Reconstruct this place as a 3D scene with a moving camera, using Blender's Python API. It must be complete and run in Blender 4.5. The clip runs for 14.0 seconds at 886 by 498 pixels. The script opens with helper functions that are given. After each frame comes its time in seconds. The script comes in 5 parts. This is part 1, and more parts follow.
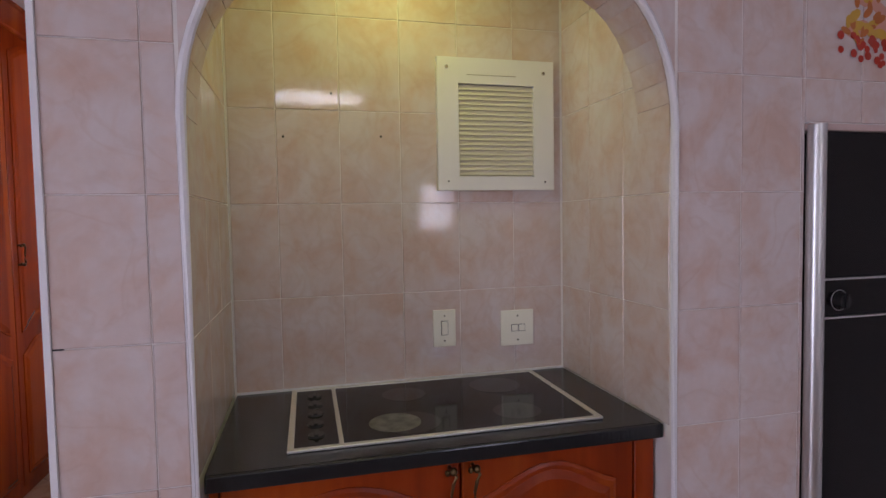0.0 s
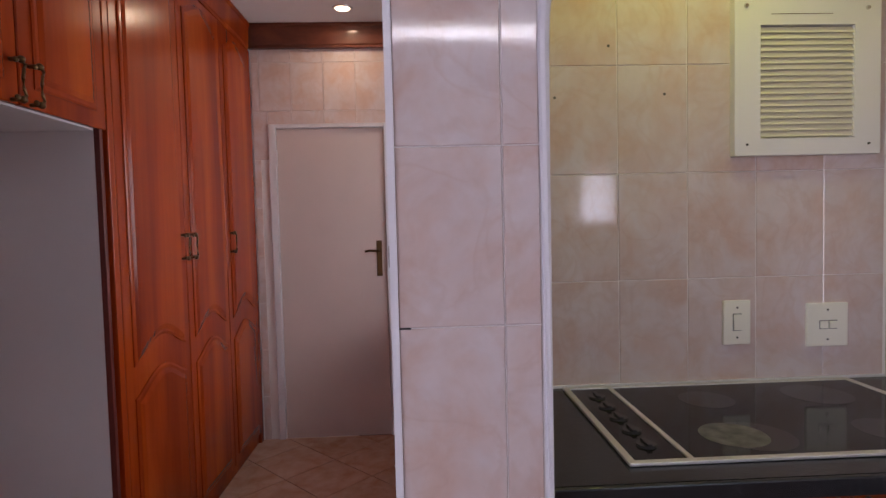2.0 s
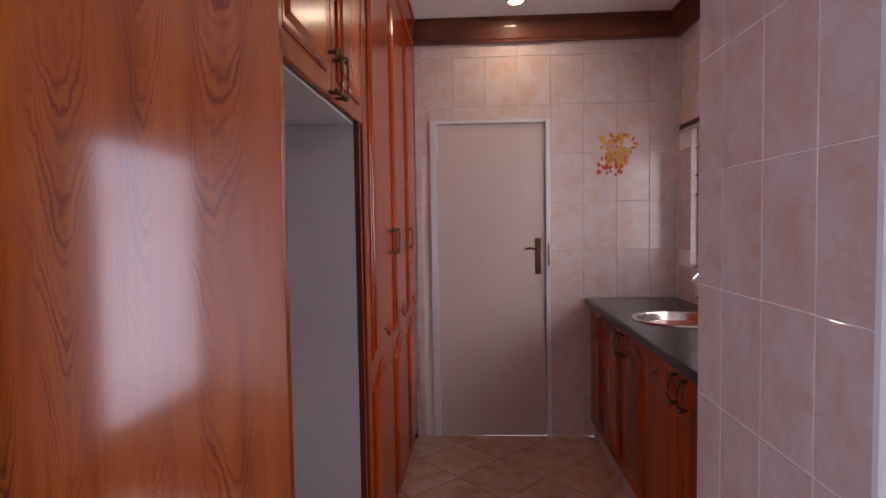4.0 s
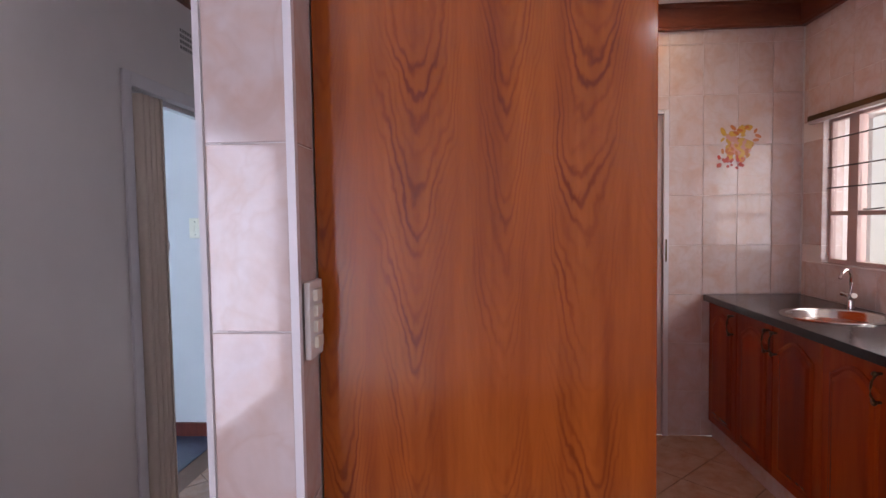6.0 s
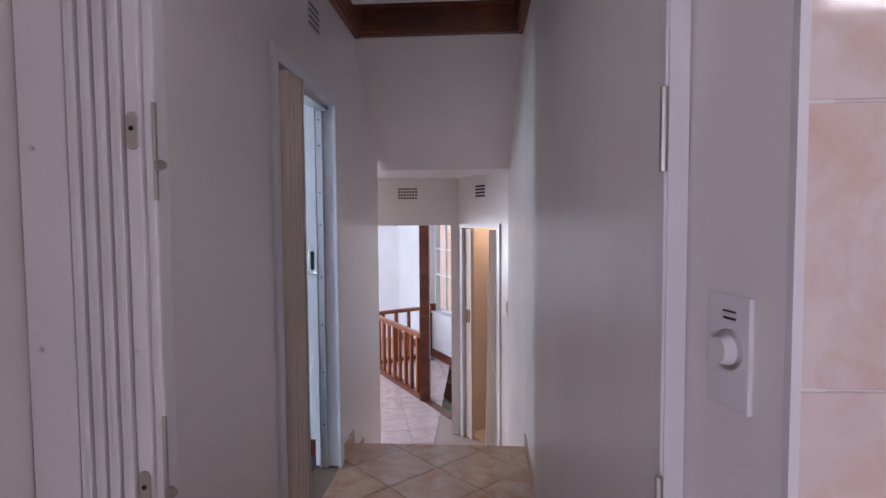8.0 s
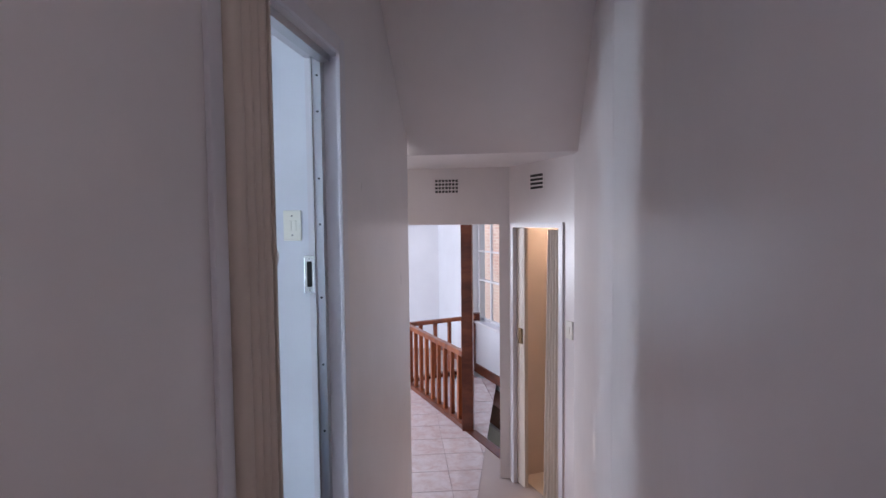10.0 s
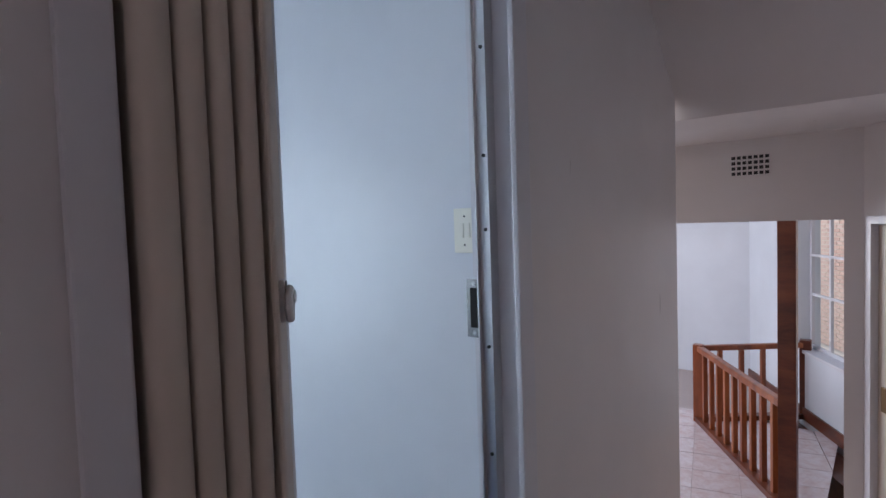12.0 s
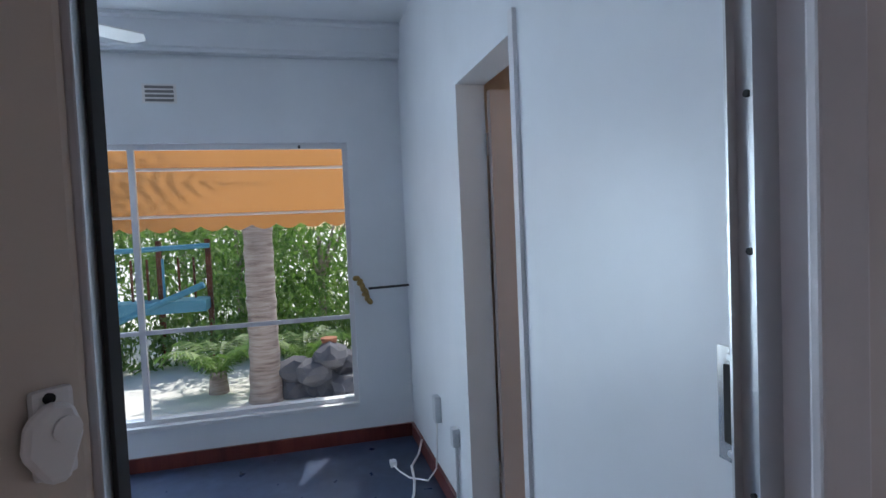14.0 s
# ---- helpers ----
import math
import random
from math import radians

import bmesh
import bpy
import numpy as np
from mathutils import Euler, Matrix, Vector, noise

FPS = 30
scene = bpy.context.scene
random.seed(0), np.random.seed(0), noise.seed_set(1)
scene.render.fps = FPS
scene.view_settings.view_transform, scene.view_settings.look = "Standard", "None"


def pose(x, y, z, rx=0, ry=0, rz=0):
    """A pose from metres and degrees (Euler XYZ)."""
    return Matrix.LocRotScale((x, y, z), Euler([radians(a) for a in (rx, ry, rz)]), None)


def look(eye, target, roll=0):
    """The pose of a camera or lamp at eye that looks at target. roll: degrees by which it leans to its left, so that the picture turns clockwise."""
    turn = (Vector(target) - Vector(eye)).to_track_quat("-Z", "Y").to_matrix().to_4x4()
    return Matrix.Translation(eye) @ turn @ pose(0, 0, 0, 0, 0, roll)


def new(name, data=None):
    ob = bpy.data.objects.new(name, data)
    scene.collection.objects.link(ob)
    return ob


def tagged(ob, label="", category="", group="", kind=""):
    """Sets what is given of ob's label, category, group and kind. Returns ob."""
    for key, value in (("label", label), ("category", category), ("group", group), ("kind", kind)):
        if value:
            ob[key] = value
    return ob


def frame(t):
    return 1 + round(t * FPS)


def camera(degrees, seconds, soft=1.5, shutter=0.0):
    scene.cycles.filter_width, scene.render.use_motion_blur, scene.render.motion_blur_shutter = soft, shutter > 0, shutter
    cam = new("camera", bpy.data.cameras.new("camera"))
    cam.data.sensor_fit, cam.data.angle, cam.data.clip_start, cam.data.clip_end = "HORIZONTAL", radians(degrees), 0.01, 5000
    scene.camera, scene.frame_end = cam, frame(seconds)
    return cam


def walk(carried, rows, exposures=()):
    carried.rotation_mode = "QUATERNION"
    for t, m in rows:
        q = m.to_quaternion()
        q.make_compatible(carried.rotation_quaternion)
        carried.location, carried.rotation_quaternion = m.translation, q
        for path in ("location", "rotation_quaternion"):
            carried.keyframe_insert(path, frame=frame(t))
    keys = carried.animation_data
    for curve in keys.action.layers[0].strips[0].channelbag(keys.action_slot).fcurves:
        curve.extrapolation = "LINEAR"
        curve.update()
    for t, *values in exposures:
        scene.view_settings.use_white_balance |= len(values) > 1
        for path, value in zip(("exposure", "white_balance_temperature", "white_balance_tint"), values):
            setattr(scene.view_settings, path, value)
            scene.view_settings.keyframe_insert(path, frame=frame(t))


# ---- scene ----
cam = camera(77.5, 14.0)
PATH = [
    (0, (1.325, 0.851, 1.464), (1.801, 2.791, 1.366), -1.0),
    (0.5, (1.231, 0.895, 1.448), (1.638, 2.851, 1.355), -1.2),
    (1, (1.118, 0.965, 1.431), (1.437, 2.937, 1.341), -1.3),
    (1.5, (0.978, 1.084, 1.408), (1.185, 3.071, 1.322), -1.3),
    (2, (0.86, 1.158, 1.399), (0.944, 3.154, 1.308), -1.4),
    (2.5, (0.687, 1.187, 1.408), (0.684, 3.185, 1.315), -1.3),
    (3, (0.501, 1.201, 1.409), (0.45, 3.198, 1.318), -1.2),
    (5.5, (-0.286, 1.217, 1.388), (-0.438, 3.209, 1.289), -0.7),
    (6, (-0.471, 1.224, 1.4), (-0.626, 3.215, 1.297), -0.9),
    (6.5, (-0.704, 1.236, 1.4), (-0.841, 3.228, 1.295), -0.9),
    (7, (-0.956, 1.268, 1.409), (-1.087, 3.261, 1.304), -0.8),
    (7.5, (-1.135, 1.34, 1.395), (-1.268, 3.333, 1.291), -0.7),
    (8, (-1.274, 1.486, 1.409), (-1.41, 3.479, 1.301), -0.4),
    (10.5, (-1.374, 2.682, 1.393), (-1.806, 4.632, 1.288), -0.9),
    (11, (-1.38, 2.941, 1.396), (-2.059, 4.819, 1.29), -1.0),
    (11.5, (-1.37, 3.195, 1.41), (-2.333, 4.945, 1.307), -1.5),
    (12, (-1.401, 3.387, 1.4), (-2.65, 4.945, 1.305), -1.9),
    (12.5, (-1.475, 3.604, 1.399), (-2.923, 4.982, 1.318), -2.2),
    (13, (-1.492, 3.75, 1.421), (-3.123, 4.903, 1.322), -2.1),
    (13.5, (-1.557, 3.942, 1.438), (-3.379, 4.761, 1.342), -2.4),
    (14, (-1.636, 4.006, 1.426), (-3.571, 4.503, 1.338), -2.5),
]
EXPOSURES = [(0.0, -0.02, 6250, 13), (3.0, 0.20, 6200, 15), (5.5, 0.38, 6350, 14), (6.5, 0.52, 6450, 12), (8.0, 0.42, 6400, 14), (10.5, 0.35, 6350, 13), (12.0, -0.1, 6400, 11), (13.0, -0.10, 6300, 9), (13.5, -0.08, 6250, 8), (14.0, -0.12, 6250, 8)]
walk(cam, [(t, look(eye, target, roll)) for t, eye, target, roll in PATH], EXPOSURES)

# ---- world, sun, large lights ----
world = bpy.data.worlds.new("world")
scene.world = world
world.use_nodes = True
wn = world.node_tree.nodes
sky = wn.new("ShaderNodeTexSky")
sky.sky_type, sky.sun_disc = "NISHITA", False
SUN_EL, SUN_AZ = radians(52), radians(-62)
sky.sun_elevation, sky.sun_rotation = SUN_EL, SUN_AZ
world.node_tree.links.new(sky.outputs[0], wn["Background"].inputs[0])
wn["Background"].inputs[1].default_value = 0.15
sun = new("sun", bpy.data.lights.new("sun", "SUN"))
sun.data.energy, sun.data.angle, sun.data.color = 5.0, radians(0.5), (1, 0.95, 0.87)
sd = Vector((math.sin(SUN_AZ) * math.cos(SUN_EL), math.cos(SUN_AZ) * math.cos(SUN_EL), math.sin(SUN_EL)))
sun.matrix_world = look((0, 0, 30), tuple(Vector((0, 0, 30)) - sd))
scene.view_settings.exposure = 0.0


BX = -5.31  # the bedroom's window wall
XW = -2.081


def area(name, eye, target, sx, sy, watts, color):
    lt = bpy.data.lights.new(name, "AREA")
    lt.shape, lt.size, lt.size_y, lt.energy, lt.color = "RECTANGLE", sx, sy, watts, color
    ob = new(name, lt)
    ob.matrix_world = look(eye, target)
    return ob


area("window_light_kitchen", (2.72, -1.33, 1.62), (2.72, 3, 1.57), 0.31, 0.46, 4.5, (0.88, 0.83, 1.0))
area("glass_door_light", (XW - 0.02, -0.60, 1.05), (3, -0.60, 1.05), 1.15, 1.8, 37, (0.80, 0.79, 1.0))
area("window_light_scullery", (1.72, 3.675, 1.535), (0, 3.675, 1.535), 1.45, 0.82, 11, (1.0, 0.93, 0.93))
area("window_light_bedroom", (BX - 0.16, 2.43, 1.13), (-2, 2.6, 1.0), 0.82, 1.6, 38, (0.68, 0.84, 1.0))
# Added fill from an unseen opening on the west side, brightens the landing.
area("landing_fill_light", (-5.52, 8.5, 1.0), (-2, 8.8, -0.4), 1.9, 1.5, 90, (0.84, 0.88, 1.0))
area("bathroom_lamp", (-3.4, 5.6, 2.2), (-3.4, 5.6, 0), 0.3, 0.3, 1.9, (1.0, 0.74, 0.48))
# Added warm fill to brighten the closet inside; no lamp is known there.
area("closet_fill_light", (-1.0, 6.9, 1.6), (-1.0, 6.9, 0), 0.3, 0.3, 5.0, (1.0, 0.76, 0.56))
area("tube_light", (1.2, -0.45, 2.575), (1.2, -0.45, 0), 1.2, 0.05, 9, (0.95, 0.91, 1.0))
area("hood_lamp", (1.62, 2.42, 2.45), (1.58, 2.62, 0), 0.3, 0.08, 2.6, (0.96, 1.0, 0.30))
# Added fill under the corridor ceiling to lift the walls, not a fitting.
area("corridor_fill_light", (-1.35, 2.5, 2.7), (-1.6, 2.6, 0), 0.3, 0.3, 10.0, (0.97, 0.90, 0.98))
area("spot_scullery", (0.44, 4.51, 2.655), (0.44, 4.53, 0), 0.07, 0.07, 1.9, (1.0, 0.72, 0.45))


# ---- materials ----
def mat(name, color, rough=0.5, metal=0.0, coat=0.0):
    m = bpy.data.materials.new(name)
    m.use_nodes = True
    b = m.node_tree.nodes["Principled BSDF"]
    b.inputs["Base Color"].default_value = (*color, 1)
    b.inputs["Roughness"].default_value = rough
    b.inputs["Metallic"].default_value = metal
    b.inputs["Coat Weight"].default_value = coat
    b.inputs["Coat Roughness"].default_value = 0.08
    return m


class G:
    """Short node writing on one material."""

    def __init__(self, m):
        self.m, self.t = m, m.node_tree
        self.b = self.t.nodes["Principled BSDF"]

    def n(self, kind, **kw):
        nd = self.t.nodes.new(kind)
        for k, v in kw.items():
            nd.inputs[k.replace("_", " ")].default_value = v
        return nd

    def l(self, a, b):
        self.t.links.new(a, b)

    def coords(self, scale=(1, 1, 1), rand=0.0):
        tc, mp = self.n("ShaderNodeTexCoord"), self.n("ShaderNodeMapping")
        mp.inputs["Scale"].default_value = scale
        self.l(tc.outputs["Object"], mp.inputs["Vector"])
        if rand:
            oi, ml = self.n("ShaderNodeObjectInfo"), self.n("ShaderNodeMath")
            ml.operation = "MULTIPLY"
            ml.inputs[1].default_value = rand
            self.l(oi.outputs["Random"], ml.inputs[0])
            self.l(ml.outputs[0], mp.inputs["Location"])
        return mp.outputs[0]

    def noise(self, vec, scale, detail=4, rough=0.55, dist=0.0):
        nd = self.n("ShaderNodeTexNoise", Scale=scale, Detail=detail, Roughness=rough, Distortion=dist)
        self.l(vec, nd.inputs["Vector"])
        return nd.outputs["Fac"]

    def ramp(self, fac, stops):
        nd = self.n("ShaderNodeValToRGB")
        el = nd.color_ramp.elements
        while len(el) < len(stops):
            el.new(0.5)
        for e, (p, c) in zip(el, stops):
            e.position, e.color = p, (*c, 1)
        self.l(fac, nd.inputs[0])
        return nd.outputs[0]

    def mix(self, fac, a, b, mode="MIX"):
        nd = self.n("ShaderNodeMix")
        nd.data_type, nd.blend_type = "RGBA", mode
        for s, v in ((0, fac), (6, a), (7, b)):
            if isinstance(v, (int, float)):
                nd.inputs[s].default_value = v
            elif isinstance(v, tuple):
                nd.inputs[s].default_value = (*v, 1)
            else:
                self.l(v, nd.inputs[s])
        return nd.outputs[2]

    def bump(self, fac, strength, distance=0.002):
        nd = self.n("ShaderNodeBump", Strength=strength, Distance=distance)
        self.l(fac, nd.inputs["Height"])
        self.l(nd.outputs[0], self.b.inputs["Normal"])

    def color(self, c):
        self.l(c, self.b.inputs["Base Color"])

    def rough(self, fac, lo, hi):
        nd = self.n("ShaderNodeMapRange")
        nd.inputs[3].default_value, nd.inputs[4].default_value = lo, hi
        self.l(fac, nd.inputs[0])
        self.l(nd.outputs[0], self.b.inputs["Roughness"])


def marble(name, base, warm, vein, rough=0.12, scale=5.0):
    m = mat(name, base, rough)
    g = G(m)
    v = g.coords(rand=37.0)
    c = g.ramp(g.noise(v, scale * 1.6, 4, 0.55, 0.5), [(0.38, base), (0.52, tuple(a * 0.6 + b * 0.4 for a, b in zip(base, warm))), (0.68, warm)])
    veins = g.ramp(g.noise(v, scale * 1.1, 3, 0.5, 1.4), [(0.44, (0, 0, 0)), (0.5, (1, 1, 1)), (0.56, (0, 0, 0))])
    c = g.mix(g.mix(0.22, (0, 0, 0), veins), c, vein)
    c = g.mix(0.35, c, g.ramp(g.noise(v, 45, 3), [(0.35, (0.90, 0.90, 0.90)), (0.65, (1, 1, 1))]), "MULTIPLY")
    g.color(c)
    g.rough(g.noise(v, 9, 3), rough * 0.7, rough * 1.5)
    g.bump(g.noise(v, 7, 2), 0.10, 0.004)
    return m


def paint(name, color, rough=0.45, strokes=0.25):
    m = mat(name, color, rough)
    g = G(m)
    v = g.coords()
    c = g.mix(0.6, color, g.ramp(g.noise(v, 1.3, 4), [(0.3, tuple(x * 0.86 for x in color)), (0.7, tuple(min(1, x * 1.05) for x in color))]))
    g.color(c)
    g.rough(g.noise(g.coords((1, 1, 0.15)), 18, 3), rough * 0.8, rough * 1.3)
    g.bump(g.noise(g.coords((1, 1, 0.12)), 90, 4), strokes, 0.0015)
    return m


def wood(name, dark, mid, light, rough=0.22, along=(1, 1, 0.09), scale=7.0, coat=0.3, rings=0.0, fine_lo=(0.62, 0.57, 0.57)):
    m = mat(name, mid, rough, coat=coat)
    g = G(m)
    v = g.coords(along, rand=11.0)
    big = g.noise(v, scale, 4, 0.55, 0.6)
    fine = g.noise(v, scale * 14, 5, 0.6)
    if rings:
        sp = g.n("ShaderNodeSeparateXYZ")
        g.l(g.coords(), sp.inputs[0])

        def op(kind, a, b=None):
            nd = g.n("ShaderNodeMath")
            nd.operation = kind
            for k, q in enumerate((a, b)):
                if isinstance(q, (int, float)):
                    nd.inputs[k].default_value = q
                elif q is not None:
                    g.l(q, nd.inputs[k])
            return nd.outputs[0]

        wob = g.noise(g.coords((1, 1, 0.22)), 4.0, 3)
        u = op("PINGPONG", op("ADD", op("ADD", sp.outputs[0], 0.035), op("MULTIPLY", wob, 0.17)), 0.078)
        para = op("MULTIPLY", op("POWER", u, 1.6), 22.0)
        lift = op("SUBTRACT", para, op("MULTIPLY", sp.outputs[2], 0.9))
        jit = op("ADD", op("MULTIPLY", g.noise(g.coords((1, 1, 0.5)), 8.0, 4), 0.30), op("MULTIPLY", g.noise(g.coords((1, 1, 0.35)), 60.0, 3), 0.034))
        ring = op("SINE", op("MULTIPLY", op("ADD", lift, jit), rings))
        ring = op("POWER", op("MULTIPLY", op("ADD", ring, 1.0), 0.5), 2.2)
        wide = op("SINE", op("MULTIPLY", op("ADD", lift, jit), rings * 0.23))
        ring = op("MULTIPLY", ring, op("ADD", 0.62, op("MULTIPLY", wide, 0.38)))
        core = g.ramp(u, [(0.0, (1, 1, 1)), (0.040, (0.75, 0.75, 0.75)), (0.066, (0.15, 0.15, 0.15))])
        patch = g.noise(g.coords((1.3, 1, 0.40)), 3.5, 2)
        pm = g.mix(1.0, g.ramp(patch, [(0.40, (0.12, 0.12, 0.12)), (0.60, (1, 1, 1))]), core, "MULTIPLY")
        big = g.mix(0.55, big, g.noise(g.coords((1, 1, 0.05), rand=3.0), 16.0, 4, 0.6))
        big = g.mix(g.mix(ring, (0, 0, 0), pm), big, (0.17, 0.17, 0.17))
    c = g.ramp(big, [(0.25, dark), (0.5, mid), (0.78, light)])
    c = g.mix(0.38, c, g.ramp(fine, [(0.35, fine_lo), (0.6, (1, 1, 1))]), "MULTIPLY")
    g.color(c)
    g.rough(fine, rough * 0.75, rough * 1.4)
    g.b.inputs["Specular IOR Level"].default_value = 0.35
    g.bump(fine, 0.02, 0.001)
    return m


M_TILE = marble("tile_wall_marble", (0.67, 0.59, 0.585), (0.62, 0.455, 0.39), (0.52, 0.345, 0.27), 0.075)
M_GROUT = paint("tile_grout", (0.84, 0.80, 0.78), 0.7)
M_FTILE = marble("tile_floor_marble", (0.54, 0.37, 0.28), (0.44, 0.24, 0.15), (0.40, 0.25, 0.19), 0.16, 6.0)
M_LTILE = marble("landing_tile_marble", (0.66, 0.59, 0.60), (0.58, 0.45, 0.43), (0.44, 0.33, 0.32), 0.09, 6.0)
M_FGROUT = paint("floor_grout", (0.20, 0.13, 0.10), 0.85)
M_TRIM = mat("plastic_tile_trim", (0.80, 0.79, 0.83), 0.3)
M_WHITE = paint("wall_paint_white", (0.74, 0.705, 0.70), 0.30, 0.03)
M_BED = paint("wall_paint_bedroom", (0.72, 0.74, 0.78), 0.38, 0.08)
M_CEIL = paint("ceiling_paint", (0.74, 0.73, 0.72), 0.7)
M_DOORP = paint("door_paint", (0.62, 0.53, 0.50), 0.4)
M_FRAME = paint("frame_gloss_paint", (0.70, 0.69, 0.72), 0.3, 0.1)
M_CREAM = paint("cream_vinyl", (0.62, 0.54, 0.46), 0.45, 0.1)
M_WOOD = wood("cabinet_wood", (0.14, 0.013, 0.0018), (0.28, 0.035, 0.0035), (0.42, 0.078, 0.007), 0.21, coat=0.0, scale=4.0, fine_lo=(0.80, 0.76, 0.76))
M_PANEL = wood("veneer_wood", (0.20, 0.033, 0.004), (0.37, 0.083, 0.009), (0.52, 0.155, 0.021), 0.14, rings=120.0, scale=4.0, coat=0.4)
M_BEAM = wood("cornice_wood", (0.055, 0.013, 0.006), (0.14, 0.035, 0.015), (0.23, 0.067, 0.028), 0.4, along=(0.3, 0.3, 1))
M_RAIL = wood("rail_wood", (0.14, 0.03, 0.01), (0.28, 0.07, 0.02), (0.42, 0.13, 0.04), 0.3)
M_MEL = paint("melamine_grey", (0.64, 0.64, 0.66), 0.4, 0.05)
M_SLATE = paint("counter_black", (0.012, 0.014, 0.016), 0.16, 0.3)
M_GLASSB = mat("black_glass", (0.007, 0.006, 0.007), 0.08)
M_GLASSB.node_tree.nodes["Principled BSDF"].inputs["Specular IOR Level"].default_value = 0.22
M_ALU = mat("brushed_aluminium", (0.62, 0.62, 0.63), 0.32, 1.0)
M_STEEL = mat("stainless_steel", (0.66, 0.65, 0.63), 0.2, 1.0)
M_CREAMPL = mat("cream_plastic", (0.86, 0.84, 0.74), 0.35)
M_WPL = mat("white_plastic", (0.78, 0.77, 0.76), 0.3)
M_BRASS = mat("aged_brass", (0.13, 0.08, 0.035), 0.4, 1.0)
# Matte dark for screws and rods, and for shade in gaps and holes.
M_DARK = mat("dark_void", (0.02, 0.02, 0.02), 0.8)
M_BULK = paint("warm_paint", (0.74, 0.60, 0.50), 0.5)
M_CARPET = mat("carpet_slate", (0.035, 0.052, 0.10), 0.3)
g = G(M_CARPET)
g.color(g.ramp(g.noise(g.coords(), 4.5, 6, 0.65, 0.4), [(0.30, (0.020, 0.030, 0.062)), (0.55, (0.036, 0.054, 0.104)), (0.75, (0.070, 0.092, 0.150))]))
g.rough(g.noise(g.coords(), 7, 4), 0.18, 0.45)
M_SKIRT = wood("skirting_wood", (0.07, 0.014, 0.012), (0.14, 0.028, 0.022), (0.2, 0.045, 0.03), 0.35)


# ---- building helpers ----
ORIGIN = {}


def bx(x0, x1, y0, y1, z0, z1, bevel=0.0, bm=None):
    """A box in world metres, added to bm."""
    own = bmesh.new()
    bmesh.ops.create_cube(own, size=1)
    bmesh.ops.transform(own, matrix=Matrix.Translation(((x0 + x1) / 2, (y0 + y1) / 2, (z0 + z1) / 2)) @ Matrix.Diagonal((x1 - x0, y1 - y0, z1 - z0, 1)), verts=own.verts)
    if bevel:
        bmesh.ops.bevel(own, geom=own.edges[:], offset=bevel, segments=2, affect="EDGES", profile=0.6)
    if bm is None:
        return own
    me = bpy.data.meshes.new("tmp")
    own.to_mesh(me)
    own.free()
    bm.from_mesh(me)
    bpy.data.meshes.remove(me)
    return bm


def cyl(a, b, r, n=16, r2=None, bm=None, caps=True):
    """A rod from a to b."""
    bm = bm or bmesh.new()
    a, b = Vector(a), Vector(b)
    q = (b - a).to_track_quat("Z", "Y").to_matrix().to_4x4()
    bmesh.ops.create_cone(bm, cap_ends=caps, segments=n, radius1=r, radius2=r if r2 is None else r2, depth=(b - a).length, matrix=Matrix.Translation((a + b) / 2) @ q)
    return bm


def tube(points, r, n=8, bm=None):
    """A round bent rod through the points."""
    bm = bm or bmesh.new()
    pts = [Vector(p) for p in points]
    rings = []
    for i, p in enumerate(pts):
        d = (pts[min(i + 1, len(pts) - 1)] - pts[max(i - 1, 0)]).normalized()
        q = d.to_track_quat("Z", "Y")
        rings.append([bm.verts.new(p + q @ Vector((r * math.cos(2 * math.pi * k / n), r * math.sin(2 * math.pi * k / n), 0))) for k in range(n)])
    for u, v in zip(rings, rings[1:]):
        for k in range(n):
            bm.faces.new((u[k], u[(k + 1) % n], v[(k + 1) % n], v[k]))
    bm.faces.new(rings[0][::-1])
    bm.faces.new(rings[-1])
    return bm


def prism(poly, depth, m=None, bevel=0.0, inset=0.0, raise_=0.0):
    """An outline in x and z, pushed depth towards +y; its front may have a raised field."""
    bm = bmesh.new()
    f = bm.faces.new([bm.verts.new((x, 0, z)) for x, z in poly])
    if f.normal.y > 0 or sum(a[0] * b[1] - b[0] * a[1] for a, b in zip(poly, poly[1:] + poly[:1])) < 0:
        bmesh.ops.reverse_faces(bm, faces=[f])
    got = bmesh.ops.extrude_face_region(bm, geom=[f])
    bmesh.ops.translate(bm, vec=(0, depth, 0), verts=[e for e in got["geom"] if isinstance(e, bmesh.types.BMVert)])
    bmesh.ops.recalc_face_normals(bm, faces=bm.faces[:])
    if inset:
        front = min(bm.faces, key=lambda e: e.calc_center_median().y)
        bmesh.ops.inset_region(bm, faces=[front], thickness=inset, depth=0)
        bmesh.ops.translate(bm, vec=(0, -raise_, 0), verts=front.verts)
    if bevel:
        bmesh.ops.bevel(bm, geom=bm.edges[:], offset=bevel, segments=1, affect="EDGES")
    if m is not None:
        bmesh.ops.transform(bm, matrix=m, verts=bm.verts)
    return bm


def finish(name, bm, material, smooth=False):
    me = bpy.data.meshes.new(name)
    bm.normal_update()
    bm.to_mesh(me)
    bm.free()
    me.materials.append(material)
    if smooth:
        me.shade_smooth()
        me.set_sharp_from_angle(angle=radians(35))
    return new(name, me)


def structure(name, bm, material, label):
    ob = finish(name, bm, material)
    ORIGIN[ob] = Vector((0, 0, 0))
    return tagged(ob, label, "", "", "structure")


def thing(name, at, label, category, group=""):
    """An Empty at its base, to carry parts."""
    ob = new(name)
    ob.location = at
    ob.empty_display_size = 0.1
    ORIGIN[ob] = Vector(at)
    return tagged(ob, label, category, group)


